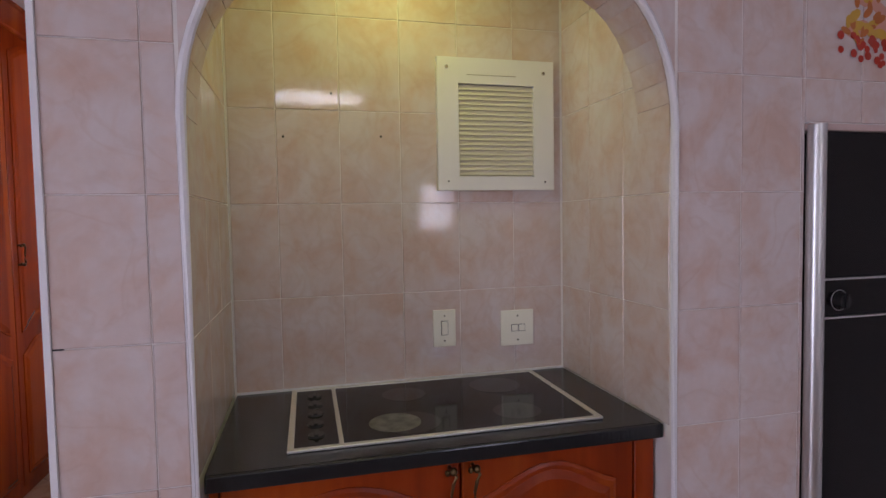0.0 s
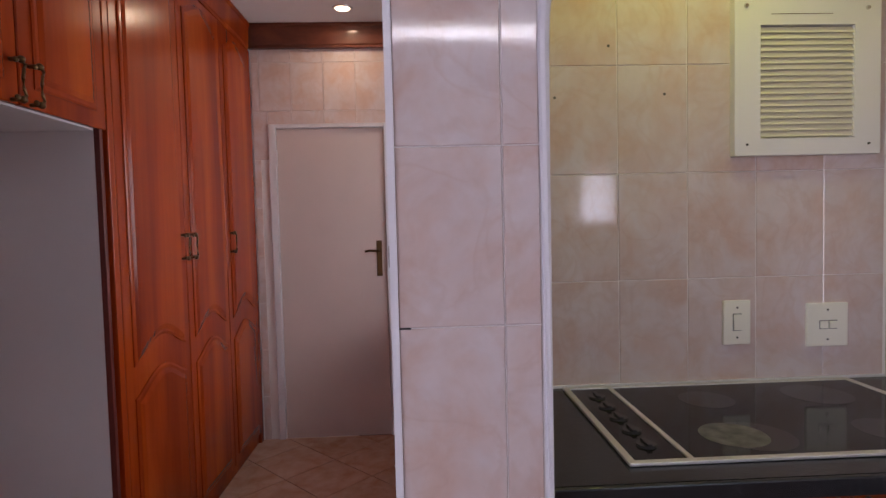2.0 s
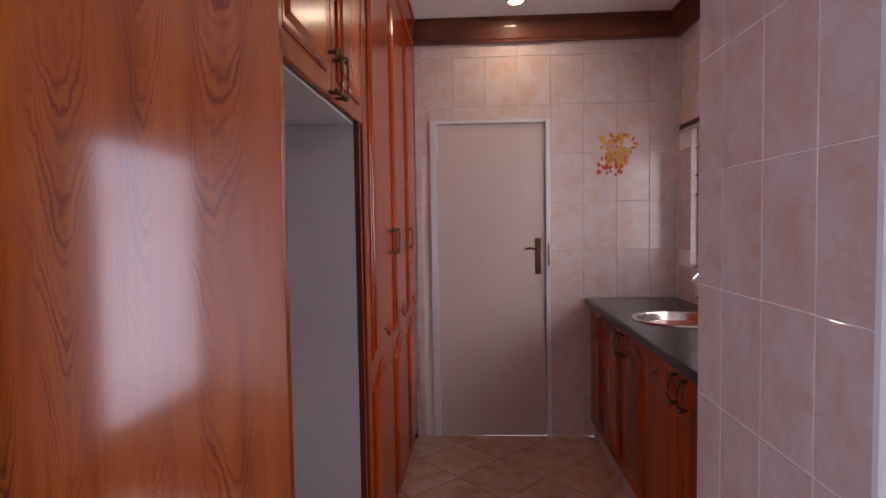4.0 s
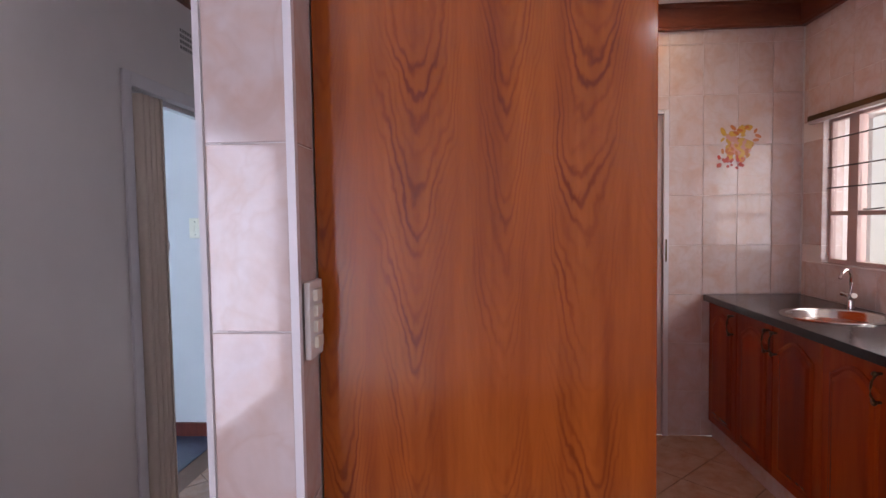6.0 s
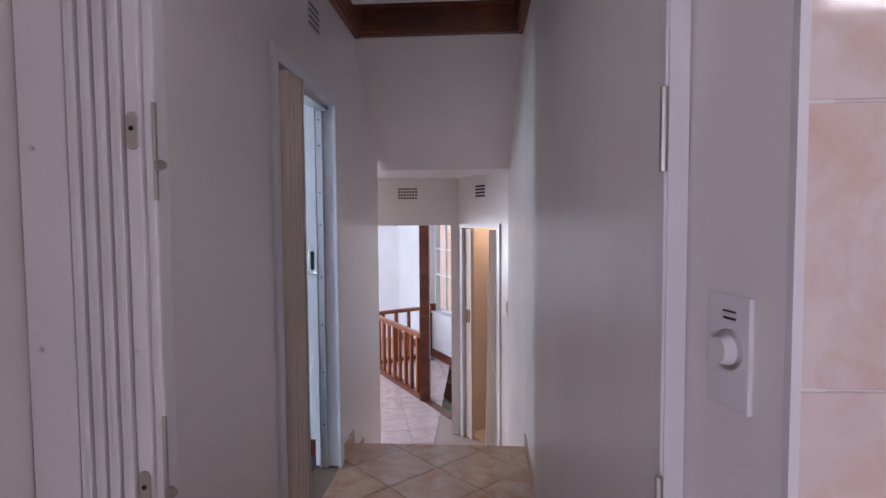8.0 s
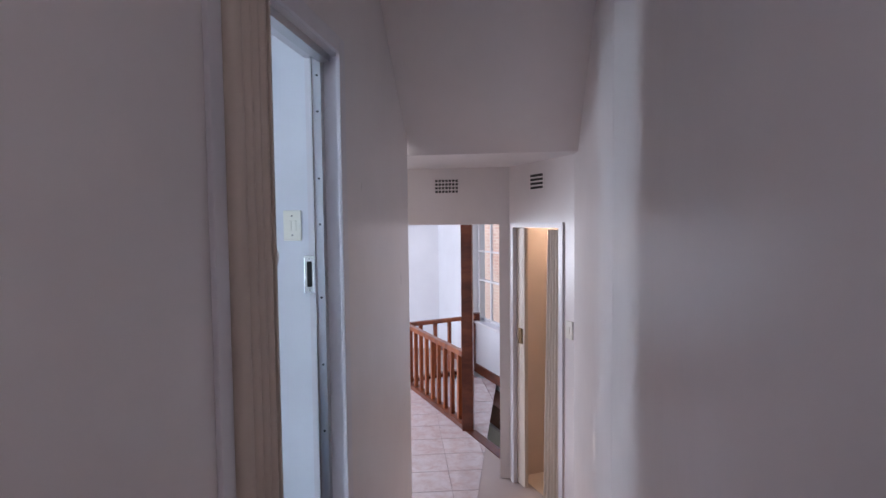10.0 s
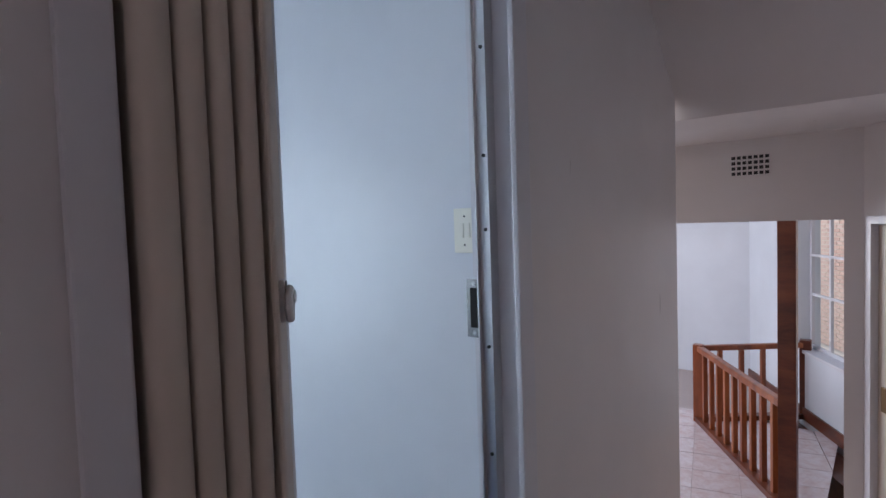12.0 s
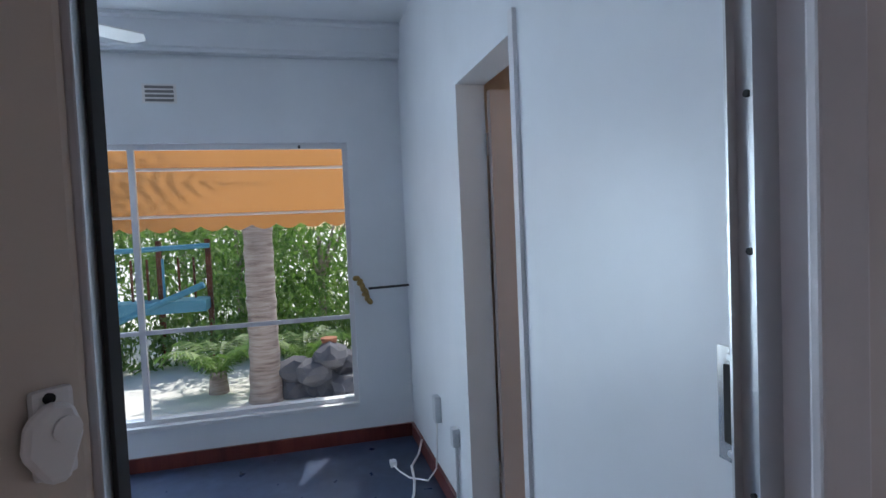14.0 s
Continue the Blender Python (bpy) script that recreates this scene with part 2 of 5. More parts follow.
def part(name, bm, material, parent, label="", smooth=False):
    """One mesh under a thing or a part, given in world metres."""
    bmesh.ops.translate(bm, vec=-ORIGIN[parent], verts=bm.verts)
    ob = finish(name, bm, material, smooth)
    ob.parent = parent
    ORIGIN[ob] = ORIGIN[parent]
    return tagged(ob, label)


def solo(name, bm, material, at, label, category, group="", smooth=False):
    """A thing of one mesh."""
    bmesh.ops.translate(bm, vec=-Vector(at), verts=bm.verts)
    ob = finish(name, bm, material, smooth)
    ob.location = at
    ORIGIN[ob] = Vector(at)
    return tagged(ob, label, category, group)


# ---- large structure ----
YF, YB, YD = 2.102, 2.745, 4.805  # kitchen front wall, back of the hob alcove, scullery end wall
XL, XR = -2.081, -1.0  # corridor walls
CK, CC = 2.69, 2.775  # ceilings
DROP = -0.70  # lower floor


def boxes(*rows):
    bm = bmesh.new()
    for r in rows:
        bx(*r, bm=bm)
    return bm


structure("floor_kitchen", boxes((XL - 0.14, 3.3, -1.3, YF + 0.1, -0.12, -0.004), (-0.93, 1.6, YF + 0.1, YD, -0.12, -0.004)), M_FGROUT, "grouted screed under the salmon floor tiles")
structure("floor_corridor", boxes((XL - 0.14, XR + 0.05, YF + 0.1, 4.86, -0.12, -0.004)), M_FGROUT, "grouted screed under the corridor tiles")
structure("wall_alcove_back", boxes((1.08, 2.45, YB, YB + 0.071, 0, CK)), M_GROUT, "grouted wall behind the hob tiles")
structure("wall_partition", boxes((0.816, 1.078, YF + 0.004, 2.816, 0, CK)), M_GROUT, "grouted pillar wall between hob and scullery")
structure("wall_oven", boxes((2.25, 2.667, YF + 0.004, 2.80, 0, CK), (2.667, 3.3, YF + 0.004, 2.80, 1.72, CK), (3.28, 3.3, YF + 0.004, 2.8, 0, 1.72)), M_GROUT, "grouted wall round the built-in oven")
structure("wall_scullery_end", boxes((-0.93, -0.09, YD + 0.004, YD + 0.15, 0, CK), (0.675, 1.75, YD + 0.004, YD + 0.15, 0, CK), (-0.09, 0.675, YD + 0.004, YD + 0.15, 2.06, CK)), M_GROUT, "grouted end wall with a doorway")
WY0, WY1, WZ0, WZ1 = 2.95, 4.60, 1.12, 1.95
structure("wall_scullery_window", boxes((1.482, 1.75, 2.816, YD, 0, WZ0), (1.482, 1.75, 2.816, YD, WZ1, CK), (1.482, 1.75, 2.816, WY0, WZ0, WZ1), (1.482, 1.75, WY1, YD, WZ0, WZ1)), M_GROUT, "grouted window wall over the sink")
structure("ceiling_kitchen", boxes((XL - 0.14, 3.3, -1.3, YD, CK, CK + 0.1)), M_CEIL, "white painted kitchen ceiling")
structure("wall_kitchen_east", boxes((3.3, 3.4, -1.3, 2.8, 0, CK)), M_GROUT, "plain tiled kitchen wall")
structure("wall_kitchen_south", boxes((XL - 0.14, 2.22, -1.4, -1.3, 0, CK), (3.22, 3.4, -1.4, -1.3, 0, CK), (2.22, 3.22, -1.4, -1.3, 0, 1.05), (2.22, 3.22, -1.4, -1.3, 2.05, CK)), M_GROUT, "plain kitchen wall with a window opening")
wedge = [(-0.937, 2.104), (-0.90, 2.104), (-0.90, 2.30), (-0.978, 2.30)]
structure("wall_doorway_side", prism(wedge, CK, Matrix.Translation((0, 0, CK)) @ pose(0, 0, 0, -90, 0, 0)), M_WHITE, "white painted side of the doorway pillar")
# pillar at the corridor doorway, cabinet back wall
structure("wall_pillar_corridor", boxes((-0.935, -0.783, YF + 0.004, YD, 0, CK), (XR, -0.935, 2.30, 5.90, DROP, CC)), M_WHITE, "white wall between scullery and corridor")
structure("wall_corridor_west", boxes((XL - 0.14, XL, 0.0, 3.62, 0, CC), (XL - 0.14, XL, -1.3, -1.2, 0, CC), (XL - 0.14, XL, -1.2, 0.0, 2.0, CC), (XL - 0.14, XL, -1.2, 0.0, 0, 0.1), (XL - 0.14, XL, 3.62, 4.57, 2.06, CC), (XL - 0.14, XL, 4.57, 5.80, DROP, CC)), M_WHITE, "white painted wall with the bedroom doorway")
structure("ceiling_corridor", boxes((XL - 0.14, XR + 0.05, YF + 0.1, 5.15, CC + 0.001, CC + 0.1)), M_CEIL, "white ceiling of the corridor")
structure("wall_header_corridor", boxes((XL, -0.935, YF + 0.1, 2.30, 2.15, CC)), M_WHITE, "white head wall over the corridor doorway")
slope = prism([(0, 0), (0.80, -0.80), (0.88, -0.80), (0.88, 0.2), (0, 0.2)], 1.1, Matrix.Translation((XR, 5.08, 2.60)) @ pose(0, 0, 0, 0, 0, 90))
structure("ceiling_slope", slope, M_WHITE, "white sloping soffit over the steps")
YE = 6.80
structure("wall_lintel", boxes((XL - 0.6, -1.46, YE, YE + 0.12, 1.35, 1.85), (-1.56, -1.46, YE, YE + 0.12, DROP, 1.35)), M_WHITE, "white lintel wall over the landing opening")
structure("ceiling_low", boxes((XL - 0.6, -0.9, 5.88, YE + 0.1, 1.80, 1.9)), M_WHITE, "low white ceiling at the foot of the steps")
for i in range(4):
    structure("step", boxes((XL, XR, 4.86 + 0.28 * i, 5.14 + 0.28 * i, DROP - 0.1, -0.004 - 0.175 * (i + 1))), M_FTILE, "tiled step down to the landing")
well = [(-5.5, 5.5), (-0.6, 5.5), (-0.6, 5.67), (-1.93, 7.8), (-2.87, 9.3), (-2.09, 10.04), (-1.9, 11.5), (-5.5, 11.5)]
structure("floor_landing", prism(well, 0.12, Matrix.Translation((0, 0, DROP - 0.004)) @ pose(0, 0, 0, -90, 0, 0), 0), paint("landing_grout", (0.42, 0.35, 0.33), 0.8), "grouted screed of the landing floor")
# bedroom
BX, BY = -5.31, 4.69
structure("floor_bedroom", boxes((BX, XL - 0.14, 0.8, BY, -0.12, 0.0)), M_CARPET, "slate coloured bedroom floor covering")
structure("wall_bedroom_window", boxes((BX - 0.2, BX, 0.8, 2.0, 0, CC), (BX - 0.2, BX, 4.33, BY + 0.12, 0, CC), (BX - 0.2, BX, 2.0, 4.33, 0, 0.27), (BX - 0.2, BX, 2.0, 4.33, 1.99, CC)), M_BED, "white bedroom wall with the large window")
structure("wall_bedroom_north", boxes((BX, -3.96, BY, BY + 0.13, 0, CC), (-3.32, XL - 0.14, BY, BY + 0.13, 0, CC), (-3.96, -3.32, BY, BY + 0.13, 2.03, CC)), M_BED, "white bedroom wall with a bathroom doorway")
structure("wall_bedroom_south", boxes((BX, XL - 0.14, 0.7, 0.8, 0, CC)), M_BED, "plain white bedroom wall")
structure("ceiling_bedroom", boxes((BX, XL - 0.14, 0.8, BY, CC - 0.05, CC + 0.1)), M_BED, "white bedroom ceiling")
structure("wall_bathroom", boxes((-4.6, -4.5, BY + 0.13, 6.0, 0, 2.5), (-3.0, -2.9, BY + 0.13, 5.7, 0, 2.5), (-4.6, -2.9, 6.0, 6.1, 0, 2.5), (-4.6, -2.9, BY + 0.13, 6.1, 2.5, 2.6), (-4.6, -2.9, BY + 0.13, 6.1, -0.1, 0)), M_BULK, "warm lit bathroom walls")
# landing room
structure("wall_landing_far", boxes((-5.5, -2.3, 11.2, 11.3, -3.2, 2.6)), M_BED, "white far wall of the landing")
# The opening is out of view, added to hold the landing fill.
structure("wall_landing_west", boxes((-5.6, -5.5, 5.8, 7.5, DROP, 2.6), (-5.6, -5.5, 9.5, 11.3, DROP, 2.6), (-5.6, -5.5, 7.5, 9.5, DROP, 0.2), (-5.6, -5.5, 7.5, 9.5, 1.8, 2.6)), M_BED, "white side wall of the landing")
structure("wall_landing_south", boxes((-5.5, -2.68, 5.80, 5.90, DROP, 2.6)), M_BED, "white near wall of the landing")
structure("ceiling_landing", prism([(-5.6, 6.92), (-0.3, 6.92), (-2.5, 10.9), (-2.5, 11.3), (-5.6, 11.3)], 0.1, Matrix.Translation((0, 0, 2.7)) @ pose(0, 0, 0, -90, 0, 0)), M_BED, "white landing ceiling")
structure("ground", boxes((-2000, -5.62, -2000, 2000, -1.2, -1.1)), paint("ground_paving", (0.80, 0.78, 0.74), 0.8), "pale garden ground")

# ---- arch over the hob ----
def arch_curve(grow=0.0, n=10):
    """The under edge of the arch in x and z, from left to right; grow widens it."""
    x0, x1, zs, zt, rx = 1.078 - grow, 2.252 + grow, 1.70, 2.085 + grow, 0.25
    pts = []
    for k in range(n + 1):
        a = math.pi - k / n * math.pi / 2
        pts.append((x0 + rx + rx * math.cos(a), zs + (zt - zs) * math.sin(a)))
    for k in range(n + 1):
        a = math.pi / 2 - k / n * math.pi / 2
        pts.append((x1 - rx + rx * math.cos(a), zs + (zt - zs) * math.sin(a)))
    return pts


def curved_slab(curve, top, y0, y1, material, name, label):
    """The wall between a curve and the height above it."""
    bm = bmesh.new()
    for (xa, za), (xb, zb) in zip(curve, curve[1:]):
        if xb - xa < 1e-5:
            continue
        v = [bm.verts.new(p) for p in ((xa, y0, za), (xb, y0, zb), (xb, y0, top), (xa, y0, top), (xa, y1, za), (xb, y1, zb), (xb, y1, top), (xa, y1, top))]
        for q in ((0, 1, 2, 3), (5, 4, 7, 6), (4, 5, 1, 0)):
            bm.faces.new([v[i] for i in q])
    return structure(name, bm, material, label)


arch = arch_curve()
curved_slab(arch, CK, YF, YF + 0.16, M_TILE, "wall_arch", "marble tiled header with an arched under side")
rim = tube([(1.078, YF - 0.002, 0.02)] + [(x, YF - 0.002, z) for x, z in arch] + [(2.252, YF - 0.002, 0.02)], 0.0105, 8)
structure("trim_arch", rim, M_TRIM, "white plastic trim along the arch")
for k, (u, v) in enumerate(zip(arch, arch[1:])):
    if (Vector(u) - Vector(v)).length > 0.02 and not (1.35 < u[0] < 2.0):
        mid, d = (Vector(u) + Vector(v)) / 2, (Vector(v) - Vector(u))
        bm = bx(-d.length / 2 + 0.0012, d.length / 2 - 0.0012, YF + 0.012, YF + 0.155, -0.004, 0.0)
        bmesh.ops.transform(bm, matrix=Matrix.Translation((mid.x, 0, mid.y)) @ Matrix.Rotation(-math.atan2(d.y, d.x), 4, "Y"), verts=bm.verts)
        ob = finish("tile", bm, M_TILE)
        ob.parent = bpy.data.objects["wall_arch"]

# other tile edge trims
structure("trim_pillar", boxes((0.808, 0.821, YF - 0.004, YF + 0.010, 0.0, CK)), M_TRIM, "white plastic corner trim on the pillar")
structure("trim_pillar_corridor", boxes((-0.790, -0.776, YF - 0.004, YF + 0.010, 0.0, CK)), M_TRIM, "white plastic corner trim by the cabinet")
structure("trim_pillar_door", boxes((-0.940, -0.929, YF - 0.004, YF + 0.010, 0.0, CK)), M_FRAME, "white painted edge beside the doorway")

part("chip", bx(0.8215, 0.842, YF + 0.0005, YF + 0.004, 1.2184, 1.2216), M_DARK, bpy.data.objects["wall_partition"], "dark gap in the grout at the tile edge")

# ---- hob counter ----
ct = thing("countertop", (1.66, 2.43, 0.872), "black speckled laminate countertop in the tiled alcove", "countertop")
part("worktop", bx(1.088, 2.243, 2.144, YB - 0.0022, 0.872, 0.91), M_SLATE, ct)
part("front_edge", bx(1.088, 2.243, 2.132, 2.144, 0.872, 0.91, 0.004), M_SLATE, ct)
structure("wall_seal", boxes((1.088, 2.243, YB - 0.010, YB - 0.0022, 0.91, 0.917)), M_TRIM, "white sealant bead behind the countertop")

hob = thing("hob", (1.68, 2.46, 0.91), "black ceramic hob with a pale metal rim on the countertop", "hob")
bm = bmesh.new()
for r in ((1.262, 2.107, 2.208, 2.224), (1.262, 2.107, 2.700, 2.716), (1.262, 1.278, 2.224, 2.700), (2.091, 2.107, 2.224, 2.700), (1.388, 1.400, 2.224, 2.700)):
    bx(r[0], r[1], r[2], r[3], 0.911, 0.9185, 0.002, bm=bm)
M_RIM = mat("hob_rim_metal", (0.72, 0.70, 0.66), 0.38, 0.7)
part("rim", bm, M_RIM, hob, "pale worn metal rim")
part("glass_plate", bx(1.400, 2.091, 2.224, 2.700, 0.910, 0.9155), M_GLASSB, hob, "black ceramic glass")
part("control_plate", bx(1.278, 1.388, 2.224, 2.700, 0.910, 0.9152), M_GLASSB, hob, "black glass control strip")
M_MARK = mat("worn_ring", (0.22, 0.21, 0.20), 0.55)
g = G(M_MARK)
M_MARK2 = mat("faint_ring", (0.014, 0.013, 0.013), 0.12)
for x, y, r, m in ((1.585, 2.325, 0.085, M_MARK2), (1.61, 2.575, 0.07, M_MARK2), (1.92, 2.585, 0.085, M_MARK2), (1.90, 2.33, 0.07, M_MARK2)):
    part("cooking_zone", cyl((x, y, 0.9155), (x, y, 0.9158), r, 32), m, hob)
mark = mat("burn_haze", (0.30, 0.28, 0.26), 0.5)
g = G(mark)
nv = g.noise(g.coords(), 30, 4)
g.color(g.ramp(nv, [(0.30, (0.05, 0.047, 0.045)), (0.75, (0.20, 0.19, 0.18))]))
part("cooking_zone", cyl((1.545, 2.335, 0.9158), (1.545, 2.335, 0.9161), 0.072, 32), mark, hob, "greyish burnt cooking zone")
M_KNOB = mat("knob_black", (0.02, 0.02, 0.021), 0.22)
for k in range(5):
    y = 2.30 + 0.082 * k
    kn = part("knob", cyl((1.333, y, 0.915), (1.333, y, 0.920), 0.024, 20, 0.021), M_KNOB, hob, "black round control knob", True)
    part("grip", bx(1.328, 1.338, y - 0.021, y + 0.021, 0.920, 0.925, 0.001), M_KNOB, kn)


# ---- panelled wooden doors ----
def panel_outline(x0, x1, z0, z1, top=0.0, bottom=0.0, n=12):
    w = x1 - x0
    lo = [(x0 + w * k / n, z0 + bottom * math.sin(math.pi * k / n) ** 1.3) for k in range(n + 1)] if bottom else [(x0, z0), (x1, z0)]
    hi = [(x1 - w * k / n, z1 - top + top * math.sin(math.pi * k / n) ** 1.3) for k in range(n + 1)] if top else [(x1, z1), (x0, z1)]
    return lo + hi


def s_handle(x, z, m, parent, h=0.105):
    """A brass bow handle with two scrolled ends, upright at x, z on a front at y = 0."""
    bm = bmesh.new()
    pts = [(x + 0.004, -0.026, z + h / 2), (x + 0.010, -0.034, z + h / 2 - 0.012), (x + 0.002, -0.036, z + h / 4), (x - 0.004, -0.036, z), (x - 0.003, -0.036, z - h / 4), (x + 0.008, -0.034, z - h / 2 + 0.012), (x + 0.003, -0.026, z - h / 2)]
    tube(pts, 0.0042, 7, bm)
    for s in (-1, 1):
        cyl((x, 0, z + s * h / 2), (x, -0.028, z + s * h / 2), 0.0055, 8, bm=bm)
        bmesh.ops.create_uvsphere(bm, u_segments=10, v_segments=6, radius=0.010, matrix=Matrix.Translation((x + 0.004, -0.028, z + s * h / 2)))
        bmesh.ops.create_uvsphere(bm, u_segments=8, v_segments=5, radius=0.0075, matrix=Matrix.Translation((x - 0.010, -0.024, z + s * (h / 2 - 0.004))))
    bmesh.ops.transform(bm, matrix=m, verts=bm.verts)
    return part("handle", bm, M_BRASS, parent, "aged brass bow handle", True)


def wood_door(unit, m, x0, x1, z0, z1, fields, handle=None, material=None):
    """A door with its front at y = 0 before m; fields are (z0, z1, top arch, bottom arch)."""
    material = material or M_WOOD
    d = part("door", prism([(x0, z0), (x1, z0), (x1, z1), (x0, z1)], 0.02, m, 0.003), material, unit)
    for a, b, top, bottom in fields:
        o = panel_outline(x0 + 0.055, x1 - 0.055, a, b, top, bottom)
        bm = prism(o, 0.004, m @ Matrix.Translation((0, -0.004, 0)), 0, 0.010, 0.003)
        part("moulding", bm, material, d)
        o = panel_outline(x0 + 0.075, x1 - 0.075, a + 0.02, b - 0.02, top, bottom)
        part("raised_field", prism(o, 0.006, m @ Matrix.Translation((0, -0.0075, 0)), 0, 0.022, 0.006), material, d)
    if handle:
        s_handle(handle[0], handle[1], m, d)
    return d


SOUTH = Matrix.Translation((0, 2.17, 0))
cab = thing("base_cabinet", (1.66, 2.45, 0.0), "red-brown wooden base cabinet under the hob countertop", "cabinet")
part("carcass", boxes((1.09, 1.11, 2.175, 2.73, 0.1, 0.871), (2.222, 2.242, 2.175, 2.73, 0.1, 0.871), (1.11, 2.222, 2.71, 2.73, 0.1, 0.871), (1.11, 2.222, 2.20, 2.71, 0.1, 0.12), (1.11, 2.222, 2.23, 2.73, 0.0, 0.1)), M_WOOD, cab)
wood_door(cab, SOUTH, 1.115, 1.682, 0.12, 0.865, [(0.17, 0.83, 0.07, 0)], (1.655, 0.795))
wood_door(cab, SOUTH, 1.688, 2.175, 0.12, 0.865, [(0.17, 0.83, 0.07, 0)], (1.715, 0.795))
part("stile", prism([(2.180, 0.1), (2.240, 0.1), (2.240, 0.868), (2.180, 0.868)], 0.02, SOUTH, 0.002), M_WOOD, cab)

# ---- extractor grille, sockets ----
gr = thing("vent_grille", (1.99, YB - 0.0022, 1.574), "white wooden frame with a cream louvred grille on the tiles", "vent")
bm = bmesh.new()
gx0, gx1, gz0, gz1, gy = 1.772, 2.205, 1.574, 2.033, YB - 0.026
for r in ((gx0, gx1, 1.944, gz1), (gx0, gx1, gz0, 1.622), (gx0, 1.848, 1.622, 1.944), (2.128, gx1, 1.622, 1.944)):
    bx(r[0], r[1], gy, YB - 0.0022, r[2], r[3], 0.0, bm=bm)
part("frame", bm, M_WPL, gr, "white painted frame")
M_LOUV = mat("louvre_cream", (0.66, 0.62, 0.50), 0.45)
for k in range(18):
    z = 1.628 + k * 0.0174
    b2 = bx(1.848, 2.128, -0.0012, 0.0012, -0.0096, 0.0096)
    bmesh.ops.transform(b2, matrix=Matrix.Translation((0, YB - 0.017, z + 0.008)) @ Matrix.Rotation(radians(-24), 4, "X"), verts=b2.verts)
    part("slat", b2, M_LOUV, gr)
part("backing", bx(1.848, 2.128, YB - 0.0045, YB - 0.0030, 1.622, 1.944), M_LOUV, gr)
for x, z, r in ((1.806, 1.998, 0.007), (2.165, 1.990, 0.007), (1.808, 1.605, 0.0035), (2.17, 1.603, 0.0035)):
    part("screw", cyl((x, gy + 0.001, z), (x, gy - 0.005, z), r, 10, r * 0.7), M_STEEL if r > 0.005 else M_DARK, gr, "", True)
part("scratch", bx(1.88, 2.06, gy - 0.0006, gy, 1.9735, 1.9750), M_BRASS, gr)


def plate(name, x0, x1, z0, z1, y, rockers, label):
    """A wall plate that faces south."""
    t = thing(name, ((x0 + x1) / 2, y, z0), label, "switch" if "switch" in name else "socket")
    part("plate", bx(x0, x1, y - 0.009, y, z0, z1, 0.003), M_CREAMPL, t)
    for r in rockers:
        # Dark plate just proud of the cover paints the shade round the rocker.
        part("rocker_gap", bx(r[0] - 0.002, r[1] + 0.002, y - 0.0092, y - 0.008, r[2] - 0.002, r[3] + 0.002), M_DARK, t)
        part("rocker", bx(r[0], r[1], y - 0.014, y - 0.008, r[2], r[3], 0.0015), M_CREAMPL, t)
    cx, cz = (x0 + x1) / 2, (z0 + z1) / 2
    for s in (-1, 1):
        p = (cx, cz + s * (z1 - z0) * 0.34) if z1 - z0 > x1 - x0 else (cx + s * (x1 - x0) * 0.38, cz)
        part("screw", cyl((p[0], y - 0.0085, p[1]), (p[0], y - 0.0105, p[1]), 0.003, 8), M_DARK, t)
    return t


plate("switch", 1.747, 1.829, 1.022, 1.153, YB - 0.0022, [(1.777, 1.799, 1.065, 1.112)], "cream plastic isolator switch on the tiles")
plate("switch", 2.000, 2.126, 1.008, 1.138, YB - 0.0022, [(2.040, 2.062, 1.062, 1.084), (2.068, 2.090, 1.062, 1.084)], "cream plastic double switch plate above the countertop")
for x, z in ((1.415, 1.897), (1.257, 1.752), (1.578, 1.758)):
    solo("drill_hole", cyl((x, YB - 0.0020, z), (x, YB - 0.0032, z), 0.004, 10), M_DARK, (x, YB - 0.0022, z), "small dark drill hole in a wall tile", "hole")

# ---- built-in oven ----
ov = thing("oven", (3.0, 2.4, 0.60), "black glass built-in oven with a pale metal edge", "oven")
part("housing", boxes((2.72, 3.27, 2.14, 2.7, 0.42, 1.70)), M_DARK, ov)
part("side_profile", cyl((2.690, 2.088, 0.42), (2.690, 2.088, 1.712), 0.0245, 20), M_ALU, ov, "rounded pale metal edge profile", True)
part("cap", bx(2.667, 3.27, 2.082, 2.12, 1.698, 1.716, 0.003), mat("rose_edge", (0.55, 0.42, 0.40), 0.4), ov)
part("upper_door", bx(2.716, 3.26, 2.098, 2.14, 1.287, 1.697, 0.002), M_GLASSB, ov, "black glass upper oven door")
part("control_panel", bx(2.716, 3.26, 2.100, 2.14, 1.177, 1.279, 0.002), M_GLASSB, ov, "black control panel")
part("lower_door", bx(2.716, 3.26, 2.098, 2.14, 0.45, 1.169, 0.002), M_GLASSB, ov, "black glass lower oven door")
for z in (1.283, 1.173):
    part("strip", bx(2.716, 3.26, 2.094, 2.11, z - 0.0025, z + 0.0025), M_ALU, ov)
kn = part("knob", cyl((2.790, 2.099, 1.222), (2.790, 2.078, 1.222), 0.024, 24, 0.021), M_KNOB, ov, "", True)
part("grip", bx(2.786, 2.794, 2.070, 2.078, 1.202, 1.242, 0.002), M_KNOB, kn)
bm = bmesh.new()
tube([(2.790 + 0.029 * math.cos(a), 2.0985, 1.222 + 0.029 * math.sin(a)) for a in [k * math.pi / 12 for k in range(25)]], 0.0012, 5, bm)
part("dial_ring", bm, M_ALU, ov)
solo("baseboard", bx(2.667, 3.27, 2.12, 2.8, 0.0, 0.42), M_WOOD, (3.0, 2.4, 0), "wooden plinth block under the oven", "cabinet")

